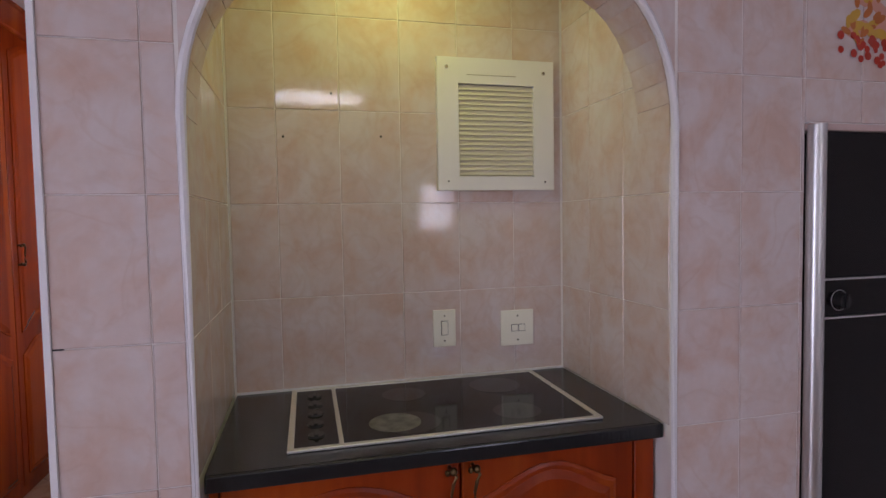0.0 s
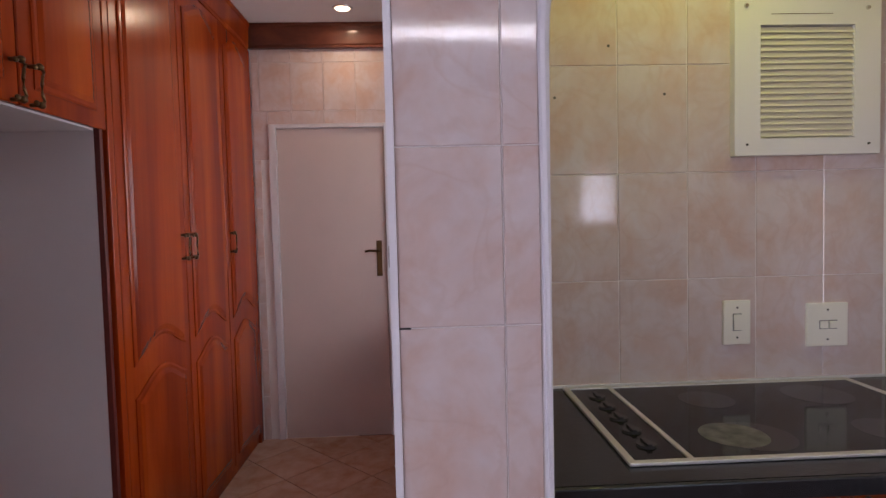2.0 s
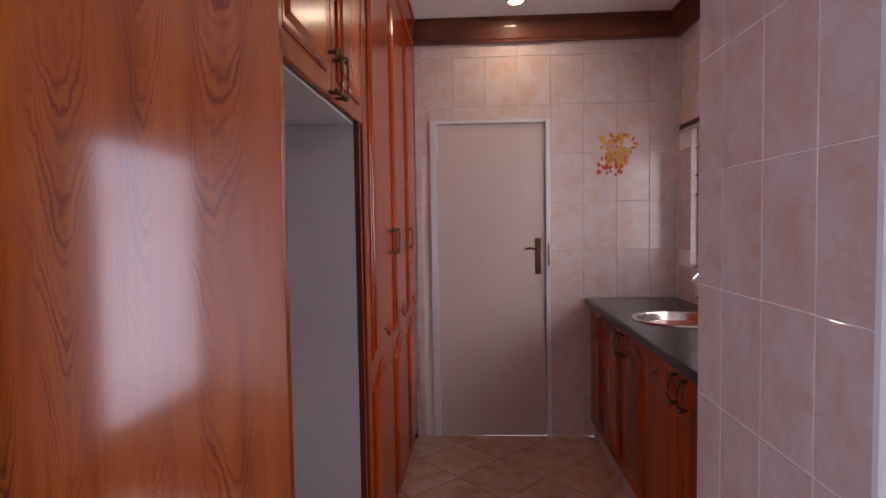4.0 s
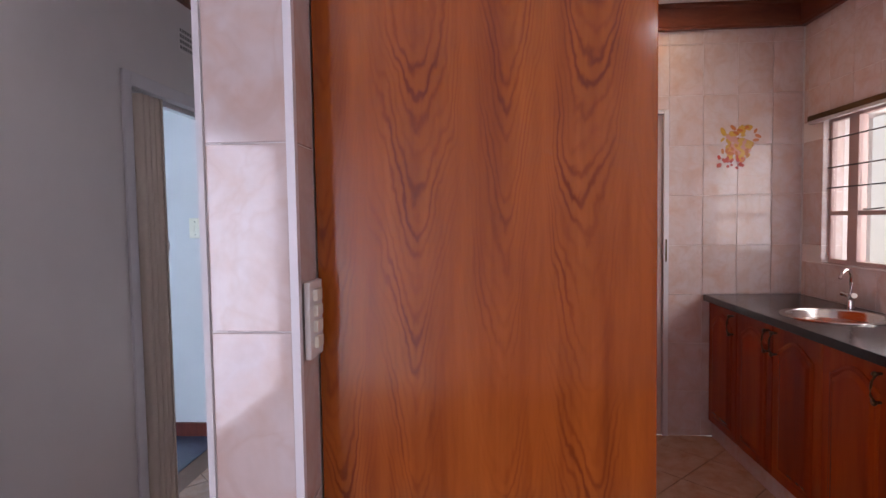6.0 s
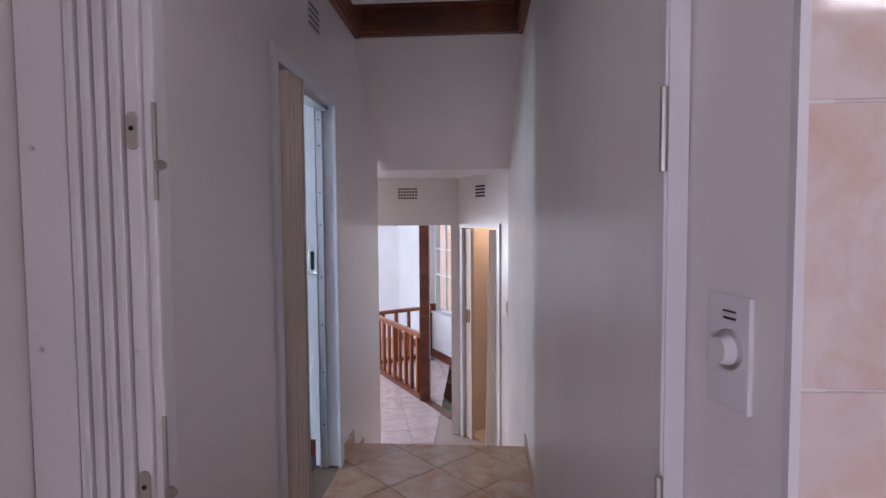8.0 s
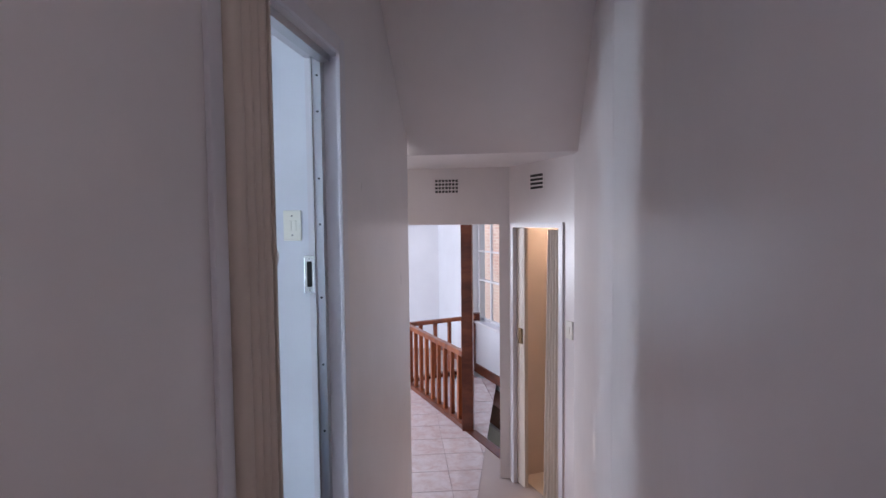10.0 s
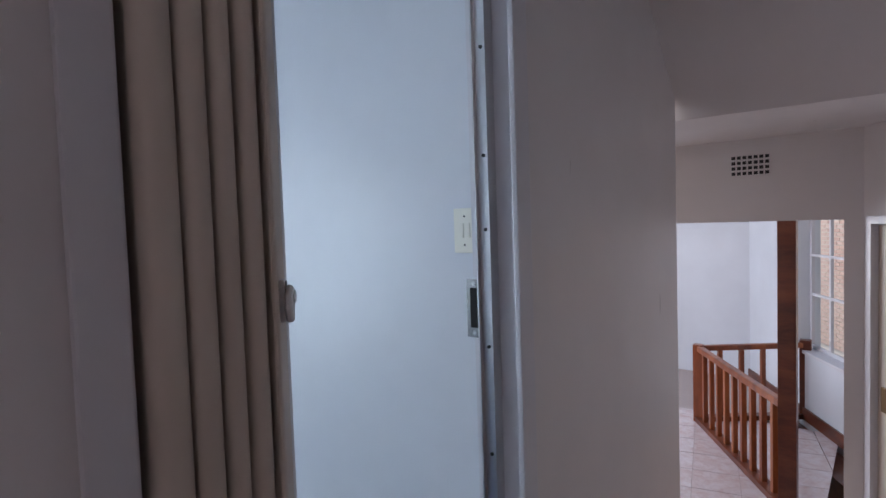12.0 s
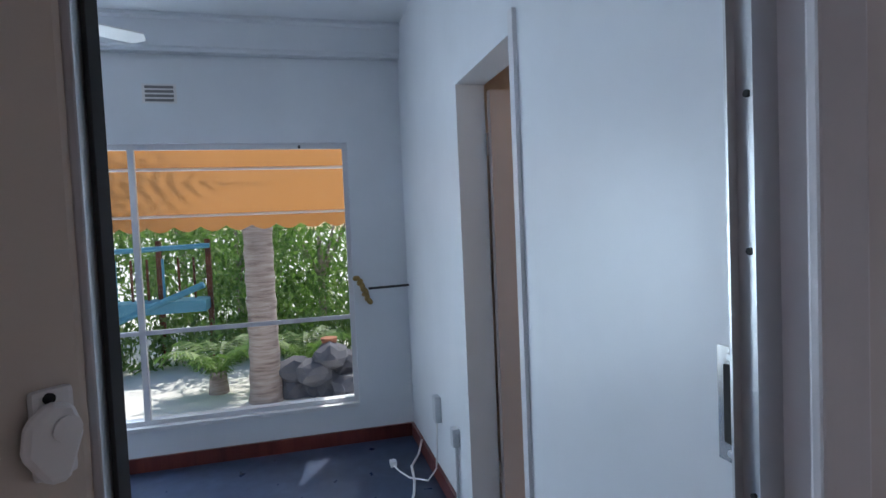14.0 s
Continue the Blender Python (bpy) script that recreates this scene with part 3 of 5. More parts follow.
# ---- tall cupboards and fridge niche ----
EAST = Matrix.Translation((-0.2, 0, 0)) @ pose(0, 0, 0, 0, 0, 90)
YC = 2.212
side = solo("cabinet_side_panel", bx(-0.779, -0.172, YC, YC + 0.022, 0.0, CK - 0.14, 0.002), M_PANEL, (-0.48, YC, 0), "glossy orange-brown veneered side panel of the cupboards", "panel")
fr = thing("fridge_niche", (-0.48, 2.66, 0.0), "open fridge niche lined in grey melamine beside the tall cupboards", "cabinet")
part("lining", boxes((-0.779, -0.765, 2.236, 3.09, 0.0, 1.74)), paint("niche_back", (0.60, 0.50, 0.48), 0.6), fr, "pinkish back wall of the niche")
part("side_wall", boxes((-0.765, -0.225, 3.076, 3.092, 0.0, 1.757)), M_MEL, fr, "grey melamine side")
part("top_board", boxes((-0.765, -0.225, 2.236, 3.076, 1.741, 1.757)), M_MEL, fr, "grey melamine soffit board")
part("front_edge", bx(-0.225, -0.205, 3.076, 3.094, 0.0, 1.757, 0.002), M_SKIRT, fr)
part("plug_hole", cyl((-0.70, 3.0765, 1.05), (-0.70, 3.0745, 1.05), 0.008, 10), M_DARK, fr)
over = thing("wall_cabinet", (-0.48, 2.66, 1.757), "red-brown wooden cupboards above the fridge niche", "cabinet")
part("carcass", boxes((-0.765, -0.222, 2.236, 3.092, 1.760, 2.54)), M_WOOD, over)
wood_door(over, EAST, 2.240, 2.698, 1.745, 2.53, [(1.80, 2.49, 0.06, 0)], (2.670, 1.805))
wood_door(over, EAST, 2.704, 3.110, 1.745, 2.53, [(1.80, 2.49, 0.06, 0)], (2.742, 1.805))
tall = thing("tall_cupboard", (-0.48, 3.95, 0.0), "red-brown tall wooden cupboards with arched raised panels", "cabinet")
part("carcass", boxes((-0.765, -0.222, 3.095, 4.80, 0.0, 2.54)), M_WOOD, tall)
part("stile", bx(-0.222, -0.198, 3.114, 3.150, 0.0, 2.535, 0.004), M_WOOD, tall)
F = [(0.12, 0.86, 0.08, 0), (0.90, 2.49, 0.07, 0.08)]
for a, b, h in ((3.155, 3.705, 3.665), (3.711, 4.235, 3.752), (4.241, 4.740, 4.30)):
    wood_door(tall, EAST, a, b, 0.07, 2.53, F, (h, 1.325))
part("stile", bx(-0.222, -0.202, 4.745, 4.80, 0.0, 2.535, 0.003), M_WOOD, tall)

# ---- cornices ----
def cornice(name, m, length, h, d, label, material=None):
    """A moulded wooden cornice along x, under a ceiling at z = 0, before a wall at y = 0."""
    prof = [(0, 0), (-d, 0), (-d, -h * 0.10), (-d * 0.80, -h * 0.16), (-d * 0.62, -h * 0.88), (-d * 0.50, -h * 0.92), (-d * 0.46, -h), (0, -h)]
    bm = bmesh.new()
    a = [bm.verts.new((0, y, z)) for y, z in prof]
    b = [bm.verts.new((length, y, z)) for y, z in prof]
    for k in range(len(prof)):
        bm.faces.new((a[k], b[k], b[(k + 1) % len(prof)], a[(k + 1) % len(prof)]))
    bm.faces.new(a[::-1]), bm.faces.new(b)
    bmesh.ops.recalc_face_normals(bm, faces=bm.faces[:])
    bmesh.ops.transform(bm, matrix=m, verts=bm.verts)
    return structure(name, bm, material or M_BEAM, label)


cornice("trim_cornice", Matrix.Translation((-0.2, YD - 0.007, CK - 0.002)), 1.68, 0.145, 0.07, "dark wooden cornice over the scullery door")
cornice("trim_cornice", Matrix.Translation((1.474, YD - 0.01, CK - 0.003)) @ pose(0, 0, 0, 0, 0, -90), 1.98, 0.145, 0.07, "dark wooden cornice over the window wall")
cornice("trim_cornice", Matrix.Translation((-0.222, 2.212, CK - 0.003)) @ pose(0, 0, 0, 0, 0, 90), 2.56, 0.155, 0.05, "wooden cornice over the tall cupboards", M_WOOD)

# ---- scullery door ----
kd = structure("door_1", prism([(-0.050, 0.001), (0.640, 0.001), (0.640, 2.038), (-0.050, 2.038)], 0.035, Matrix.Translation((0, YD + 0.004, 0)), 0.002), M_DOORP, "plain pinkish white painted flush door")
bm = bmesh.new()
bx(-0.098, -0.053, YD - 0.016, YD + 0.10, 0.0, 2.065, 0.004, bm=bm)
bx(0.643, 0.676, YD - 0.016, YD + 0.10, 0.0, 2.065, 0.004, bm=bm)
bx(-0.053, 0.643, YD - 0.016, YD + 0.10, 2.041, 2.065, 0.004, bm=bm)
structure("door_frame", bm, M_FRAME, "white painted steel door frame")
part("lock_plate", bx(0.575, 0.612, YD - 0.002, YD + 0.004, 1.065, 1.30, 0.003), M_BRASS, kd, "aged brass lock plate")
part("door_handle", tube([(0.593, YD, 1.232), (0.593, YD - 0.04, 1.232), (0.575, YD - 0.046, 1.232), (0.535, YD - 0.044, 1.238), (0.505, YD - 0.040, 1.230)], 0.0065, 8), M_BRASS, kd, "aged brass lever handle", True)
part("strike", bx(0.655, 0.664, YD - 0.0175, YD - 0.015, 1.12, 1.26), M_BRASS, kd)
for z in (0.25, 1.80):
    part("hinge", bx(-0.057, -0.044, YD - 0.022, YD - 0.002, z, z + 0.10, 0.002), M_FRAME, kd)
structure("wall_behind_door", boxes((-0.3, 0.9, YD + 0.16, YD + 0.2, 0, 2.3)), M_BULK, "plain wall behind the closed door")

# ---- sink counter ----
WEST = Matrix.Translation((0.925, 0, 0)) @ pose(0, 0, 0, 0, 0, -90)
sc = thing("sink_cabinet", (1.2, 3.8, 0.0), "dark red-brown wooden base cupboards under the sink counter", "cabinet")
part("carcass", boxes((0.947, 1.474, 2.83, 4.79, 0.10, 0.871)), M_WOOD, sc)
part("plinth", boxes((0.950, 1.474, 2.83, 4.79, 0.0, 0.10)), M_TILE, sc, "pinkish tiled plinth")
for a, b, h in ((4.79, 4.41, 4.45), (4.405, 4.02, 4.05), (4.015, 3.62, 3.98), (3.615, 3.22, 3.27), (3.215, 2.84, 3.18)):
    wood_door(sc, WEST, -a, -b, 0.11, 0.865, [(0.16, 0.82, 0.06, 0)], (-h, 0.78))
top = thing("sink_countertop", (1.18, 3.8, 0.872), "black laminate countertop below the scullery window", "countertop")
SX, SY, SR = 1.20, 4.00, 0.215
bm = bmesh.new()
N = 40
rim_o = []
cs = [(0.892, 2.828), (1.474, 2.828), (1.474, YD - 0.008), (0.892, YD - 0.008)]
outer = [bm.verts.new((x, y, 0.91)) for x, y in cs]
inner = [bm.verts.new((SX + SR * math.cos(2 * math.pi * k / N), SY + SR * 1.0 * math.sin(2 * math.pi * k / N), 0.91)) for k in range(N)]
eo = [bm.edges.new((outer[k], outer[(k + 1) % 4])) for k in range(4)]
ei = [bm.edges.new((inner[k], inner[(k + 1) % N])) for k in range(N)]
bmesh.ops.triangle_fill(bm, edges=eo + ei, use_beauty=True)
got = bmesh.ops.extrude_face_region(bm, geom=bm.faces[:])
bmesh.ops.translate(bm, vec=(0, 0, -0.038), verts=[e for e in got["geom"] if isinstance(e, bmesh.types.BMVert)])
bmesh.ops.recalc_face_normals(bm, faces=bm.faces[:])
part("slab", bm, M_SLATE, top)
sink = thing("sink", (SX, SY, 0.76), "round stainless steel sink bowl set in the countertop", "sink")
bm = bmesh.new()
prof = [(0.232, 0.911), (0.230, 0.916), (0.205, 0.915), (0.198, 0.905), (0.190, 0.82), (0.165, 0.775), (0.03, 0.765), (0.0005, 0.762)]
rings = [[bm.verts.new((SX + r * math.cos(2 * math.pi * k / 40), SY + r * math.sin(2 * math.pi * k / 40), z)) for k in range(40)] for r, z in prof]
for u, v in zip(rings, rings[1:]):
    for k in range(40):
        bm.faces.new((u[k], u[(k + 1) % 40], v[(k + 1) % 40], v[k]))
part("bowl", bm, M_STEEL, sink, "", True)
part("waste", cyl((SX, SY, 0.765), (SX, SY, 0.769), 0.03, 20), M_ALU, sink)
tap = thing("tap", (1.41, 4.22, 0.91), "chrome swan-neck tap behind the sink", "tap")
M_CHR = mat("chrome", (0.75, 0.75, 0.75), 0.08, 1.0)
part("base", cyl((1.41, 4.22, 0.91), (1.41, 4.22, 0.955), 0.019, 16, 0.016), M_CHR, tap, "", True)
part("spout", tube([(1.41, 4.22, 0.95), (1.41, 4.22, 1.05), (1.405, 4.21, 1.085), (1.385, 4.19, 1.112), (1.35, 4.17, 1.118), (1.32, 4.15, 1.10), (1.31, 4.145, 1.075)], 0.0085, 10), M_CHR, tap, "", True)
for s in (-1, 1):
    part("tap_knob", cyl((1.41, 4.22 + s * 0.018, 0.975), (1.395, 4.22 + s * 0.05, 0.985), 0.011, 10, 0.014), M_CHR, tap, "", True)

# ---- scullery window ----
def bar(parent, a, b, w=0.03, material=None, name="mullion"):
    x0, x1 = sorted((a[0], b[0]))
    y0, y1 = sorted((a[1], b[1]))
    z0, z1 = sorted((a[2], b[2]))
    return part(name, bx(x0 - w / 2, x1 + w / 2, y0 - w / 2, y1 + w / 2, z0 - w / 2, z1 + w / 2), material or M_FRAME, parent)


M_WFR = mat("window_rose_paint", (0.48, 0.34, 0.31), 0.4)
w1 = structure("window_1", boxes((1.516, 1.546, WY0, WY1 - 0.003, WZ0 + 0.003, WZ0 + 0.024), (1.516, 1.546, WY0, WY1 - 0.003, WZ1 - 0.022, WZ1), (1.516, 1.546, WY1 - 0.022, WY1 - 0.003, WZ0 + 0.024, WZ1 - 0.022), (1.516, 1.546, WY0, WY0 + 0.022, WZ0 + 0.024, WZ1 - 0.022)), M_WFR, "steel framed window with burglar bars over the sink")
part("mullion", bx(1.512, 1.562, 4.345, 4.425, WZ0 + 0.024, WZ1 - 0.022, 0.003), M_WFR, w1)
bar(w1, (1.531, 3.35, WZ0 + 0.01), (1.531, 3.35, WZ1 - 0.01), 0.028, M_WFR)
bar(w1, (1.529, WY0 + 0.01, 1.406), (1.529, WY1 - 0.02, 1.406), 0.024, M_WFR, "transom")
M_BARS = mat("burglar_bar_steel", (0.10, 0.08, 0.08), 0.5, 0.5)
for z in (1.552, 1.668, 1.83):
    part("burglar_bar", cyl((1.5065, WY0, z), (1.5065, WY1 - 0.003, z), 0.004, 6), M_BARS, w1, "thin dark burglar bar")
part("stay", tube([(1.512, 4.30, 1.425), (1.502, 4.22, 1.425), (1.502, 4.13, 1.43)], 0.004, 6), M_BARS, w1)
M_GL = mat("window_glass", (1, 1, 1), 0.02)
M_GL.node_tree.nodes["Principled BSDF"].inputs["Transmission Weight"].default_value = 1.0
M_GL.node_tree.nodes["Principled BSDF"].inputs["IOR"].default_value = 1.2
for a, b, c, d in ((4.425, WY1 - 0.024, 1.418, 1.928), (3.364, 4.345, 1.418, 1.928), (WY0 + 0.022, 3.336, 1.418, 1.928), (4.425, WY1 - 0.024, 1.144, 1.394), (3.364, 4.345, 1.144, 1.394), (WY0 + 0.022, 3.336, 1.144, 1.394)):
    gl = part("pane", bx(1.529, 1.532, a, b, c, d), M_GL, w1)
    gl.visible_shadow = False
bl = thing("blind", (1.47, 3.8, 1.93), "slim metal blind rail raised over the scullery window", "blind")
part("rail", bx(1.455, 1.480, 2.9, 4.72, 1.955, 1.985, 0.002), M_BRASS, bl)
part("slat_stack", bx(1.450, 1.479, 2.92, 4.70, 1.935, 1.953, 0.002), M_ALU, bl)
M_BRICKP = paint("yard_wall_paint", (0.70, 0.66, 0.60), 0.8)
yard = structure("wall_yard", boxes((7.6, 7.8, -3.0, 14.0, -0.7, 5.4)), M_BRICKP, "pale sunlit yard wall outside the scullery")

# ---- scullery downlight and kitchen tube ----
dl = thing("downlight", (0.44, 4.51, CK - 0.012), "round recessed downlight in the scullery ceiling", "lamp")
bm = bmesh.new()
prof = [(0.062, 0.0), (0.058, -0.006), (0.046, -0.006), (0.042, 0.0)]
rings = [[bm.verts.new((0.44 + r * math.cos(2 * math.pi * k / 32), 4.51 + r * math.sin(2 * math.pi * k / 32), CK + z)) for k in range(32)] for r, z in prof]
for u, v in zip(rings, rings[1:]):
    for k in range(32):
        bm.faces.new((u[k], v[k], v[(k + 1) % 32], u[(k + 1) % 32]))
part("ring", bm, M_ALU, dl, "", True)
M_LAMP = mat("lamp_glow", (1, 0.9, 0.75), 0.5)
M_LAMP.node_tree.nodes["Principled BSDF"].inputs["Emission Color"].default_value = (1, 0.78, 0.55, 1)
M_LAMP.node_tree.nodes["Principled BSDF"].inputs["Emission Strength"].default_value = 6
part("bulb", cyl((0.44, 4.51, CK - 0.003), (0.44, 4.51, CK - 0.001), 0.043, 24), M_LAMP, dl, "glowing bulb face")
tl = thing("tube_lamp", (1.2, -0.45, 2.60), "white fluorescent tube lamp on the kitchen ceiling", "lamp")
part("batten", bx(0.55, 1.85, -0.48, -0.42, 2.620, CK - 0.002, 0.004), M_WPL, tl)
M_TUBE = mat("tube_glow", (1, 1, 1), 0.5)
M_TUBE.node_tree.nodes["Principled BSDF"].inputs["Emission Color"].default_value = (1, 0.97, 0.94, 1)
M_TUBE.node_tree.nodes["Principled BSDF"].inputs["Emission Strength"].default_value = 14
part("tube", cyl((0.58, -0.45, 2.600), (1.82, -0.45, 2.600), 0.016, 12), M_TUBE, tl, "glowing tube", True)


# ---- painted fruit on the tiles ----
def fruit(name, cx, cz, y, s, seed, label):
    """Small thin painted shapes on a tiled wall that faces south."""
    rnd = random.Random(seed)
    t = thing(name, (cx, y, cz), label, "decoration")
    for kind, color, count, spread, size in (("petal", (0.58, 0.34, 0.05), 34, 0.066, 0.017), ("leaf", (0.46, 0.14, 0.03), 26, 0.072, 0.013), ("berry", (0.40, 0.03, 0.015), 26, 0.060, 0.0075), ("shade", (0.60, 0.30, 0.22), 8, 0.05, 0.028)):
        material = mat("painted_" + kind, color, 0.25)
        for k in range(count):
            bm = bmesh.new()
            ox, oz = rnd.uniform(-1, 1) * spread * s, rnd.uniform(-1, 1) * spread * 1.1 * s
            if kind == "berry":
                ox, oz = ox - 0.03 * s, -0.06 * s - abs(oz) * 0.9
            if kind == "leaf":
                ox += 0.02 * s + oz * 0.5
            a, r = rnd.uniform(0, 6.28), size * s * rnd.uniform(0.7, 1.3)
            n = 8
            asp = 1.0 if kind == "berry" else 0.5
            yy = y - 0.0004 - 0.00006 * k - {"petal": 0.0, "leaf": 0.0015, "berry": 0.003, "shade": -0.0}[kind] * 0.5
            vs = []
            for j in range(n):
                u, w = r * math.cos(2 * math.pi * j / n), r * asp * math.sin(2 * math.pi * j / n)
                vs.append(bm.verts.new((cx + ox + u * math.cos(a) - w * math.sin(a), yy, cz + oz + u * math.sin(a) + w * math.cos(a))))
            bm.faces.new(vs)
            part(kind, bm, material, t)
    return t


fruit("fruit_decal", 1.085, 1.85, YD - 0.0026, 1.35, 3, "orange and red painted fruit motif on the scullery tiles")
fruit("fruit_decal", 2.90, 2.05, YF + 0.0009, 1.35, 5, "orange and red painted fruit motif on the kitchen tiles")

# ---- switch beside the cabinet ----
sw = thing("wall_switch", (-0.775, 2.155, 1.165), "white plastic multi-gang switch on the tiled pillar side", "switch")
part("plate", bx(-0.776, -0.765, 2.120, 2.190, 1.168, 1.300, 0.003), M_WPL, sw)
for z in (1.195, 1.222, 1.249, 1.276):
    part("rocker", bx(-0.766, -0.758, 2.140, 2.170, z - 0.010, z + 0.010, 0.002), M_CREAMPL, sw)

# ---- doorway from kitchen to corridor ----
sd = thing("security_door", (-1.97, 2.42, 0.0), "white folded steel concertina door stacked against the wall", "door")
part("fixed_strip", bx(-2.078, -1.990, 2.405, 2.425, 0.0, 2.14, 0.003), M_FRAME, sd)
for k in range(8):
    x = -1.9775 + k * 0.0129
    part("fold", bx(x - 0.0050, x + 0.0050, 2.398 - (k % 2) * 0.006, 2.470, 0.0, 2.13, 0.002), M_FRAME, sd)
part("lead_post", bx(-1.880, -1.852, 2.400, 2.440, 0.0, 2.14, 0.004), M_FRAME, sd)
part("edge_channel", bx(-1.852, -1.832, 2.408, 2.450, 0.0, 2.14, 0.006), M_FRAME, sd)
for x in (-2.052, -1.873):
    for z in (0.08, 0.38, 0.80, 1.183, 1.537, 1.90):
        part("screw", cyl((x, 2.4055 if x < -2 else 2.4005, z), (x, 2.398, z), 0.0045, 8), M_ALU, sd)
M_LOCK = mat("lock_nickel", (0.46, 0.44, 0.41), 0.42, 1.0)
for z in (1.563, 0.937, 0.30):
    oval = [(-1.866 + 0.0105 * math.cos(q), z + (0.022 if math.sin(q) >= 0 else -0.022) + 0.0105 * math.sin(q)) for q in [math.pi * j / 10 for j in range(20)]]
    bm = prism(oval, 0.005, Matrix.Translation((0, 2.3955, 0)), 0.001)
    lk = part("lock_plate", bm, M_LOCK, sd, "oval nickel keyhole plate")
    part("keyhole", cyl((-1.866, 2.3965, z + 0.004), (-1.866, 2.3945, z + 0.004), 0.0045, 12), M_DARK, lk)
for z0, z1, zk in ((1.445, 1.612, 1.505), (0.86, 1.065, 0.93)):
    bo = part("bolt", bx(-1.834, -1.828, 2.402, 2.410, z0, z1, 0.001), M_LOCK, sd)
    part("bolt_knob", cyl((-1.826, 2.406, zk), (-1.815, 2.400, zk), 0.010, 12, 0.008), M_LOCK, bo, "", True)
structure("trim_doorway", boxes((-1.008, -0.980, 2.294, 2.2995, 0.0, 2.15), (-1.012, -1.0005, 2.299, 2.335, 0.0, 2.15)), M_FRAME, "white painted doorway edge strip")
for z0 in (1.474, 0.915):
    h = solo("hinge", cyl((-1.016, 2.290, z0), (-1.016, 2.290, z0 + 0.118), 0.006, 8), M_LOCK, (-1.016, 2.29, z0), "narrow grey steel hinge on the doorway edge", "hinge")
dim = thing("dimmer_switch", (-0.957, 2.20, 1.17), "white painted round dimmer switch on the doorway wall", "switch")
DM = Matrix.Translation((-0.957, 2.20, 0)) @ pose(0, 0, 0, 0, 0, 11.8)
for nm, bm in (("plate", bx(-0.007, 0.002, -0.040, 0.042, 1.168, 1.312, 0.003)), ("dial", cyl((-0.006, -0.004, 1.243), (-0.0095, -0.004, 1.243), 0.026, 28)), ("knob", cyl((-0.0095, -0.004, 1.243), (-0.024, -0.004, 1.243), 0.0195, 24, 0.016)), ("mark", boxes((-0.0078, -0.0068, -0.016, 0.008, 1.281, 1.284), (-0.0078, -0.0068, -0.016, 0.008, 1.290, 1.2925)))):
    bmesh.ops.transform(bm, matrix=DM, verts=bm.verts)
    part(nm, bm, {"dial": M_ALU, "mark": M_DARK}.get(nm, M_FRAME), dim, "", nm == "knob")

w4 = structure("window_4", boxes((2.22, 3.22, -1.32, -1.29, 1.05, 1.085), (2.22, 3.22, -1.32, -1.29, 2.015, 2.05), (2.22, 2.255, -1.32, -1.29, 1.085, 2.015), (3.185, 3.22, -1.32, -1.29, 1.085, 2.015)), M_FRAME, "white steel framed kitchen window")
part("mullion", bx(2.765, 2.785, -1.315, -1.292, 1.085, 2.015), M_FRAME, w4)
for z in (1.38, 1.55, 1.72, 1.89):
    part("transom", bx(2.255, 3.185, -1.312, -1.295, z - 0.011, z + 0.011), M_FRAME, w4)

# ---- corridor ----
cornice("trim_cornice_corridor", Matrix.Translation((XL, 2.3, CC)) @ pose(0, 0, 0, 0, 0, 90), 2.79, 0.195, 0.075, "dark wooden cornice along the corridor")
cornice("trim_cornice_corridor", Matrix.Translation((XR, 5.09, CC)) @ pose(0, 0, 0, 0, 0, -90), 2.79, 0.195, 0.075, "dark wooden cornice along the corridor")
cornice("trim_cornice_corridor", Matrix.Translation((XL + 0.001, 5.085, CC - 0.001)), XR - XL - 0.002, 0.19, 0.085, "dark wooden cornice over the steps")
structure("wall_slope_head", boxes((XL, XR, 5.09, 5.14, 2.58, CC)), M_WHITE, "white wall above the sloping soffit")
sk = [(XL, XL + 0.009, 4.60, 4.855, 0.0, 0.085), (XR - 0.009, XR, 4.30, 4.855, 0.0, 0.085)]
structure("baseboard_corridor", boxes(*sk), M_FTILE, "cut tile skirting by the steps")
for k in range(3):
    structure("baseboard_step", boxes((XL, XL + 0.009, 4.86 + 0.28 * k, 5.14 + 0.28 * k, -0.175 * (k + 1), -0.175 * (k + 1) + 0.10)), M_FTILE, "cut tile skirting along the steps")
# Near-black colour that stands for the shade inside the vent openings.
M_HOLE = mat("vent_hole", (0.03, 0.03, 0.03), 0.9)


# Paler version of the opening shade, for the vents that look fainter.
M_HOLE2 = mat("pale_vent_hole_shade", (0.22, 0.21, 0.21), 0.9)


def air_vent(at, m, w, h, nx, nz, label, slots=False, hole=None):
    """A flush air brick; raised dark boxes stand for its shaded openings; m faces its front towards -y."""
    t = thing("air_vent", at, label, "vent")
    M = Matrix.Translation(at) @ m
    bm = bx(-w / 2 - 0.006, w / 2 + 0.006, -0.003, 0, -0.006, h + 0.006, 0.001)
    bmesh.ops.transform(bm, matrix=M, verts=bm.verts)
    part("plate", bm, M_WHITE, t)
    for j in range(nz):
        for i in range(nx):
            dx, dz = w / nx, h / nz
            f = 0.06 if slots else 0.16
            bm = bx(-w / 2 + dx * (i + f), -w / 2 + dx * (i + 1 - f), -0.0045, -0.0028, dz * (j + 0.2), dz * (j + 0.8))
            bmesh.ops.transform(bm, matrix=M, verts=bm.verts)
            part("opening", bm, hole or M_HOLE, t)
    return t


air_vent((XL, 4.175, 2.33), pose(0, 0, 0, 0, 0, 90), 0.17, 0.12, 7, 4, "white painted perforated air brick high on the corridor wall", False, M_HOLE2)
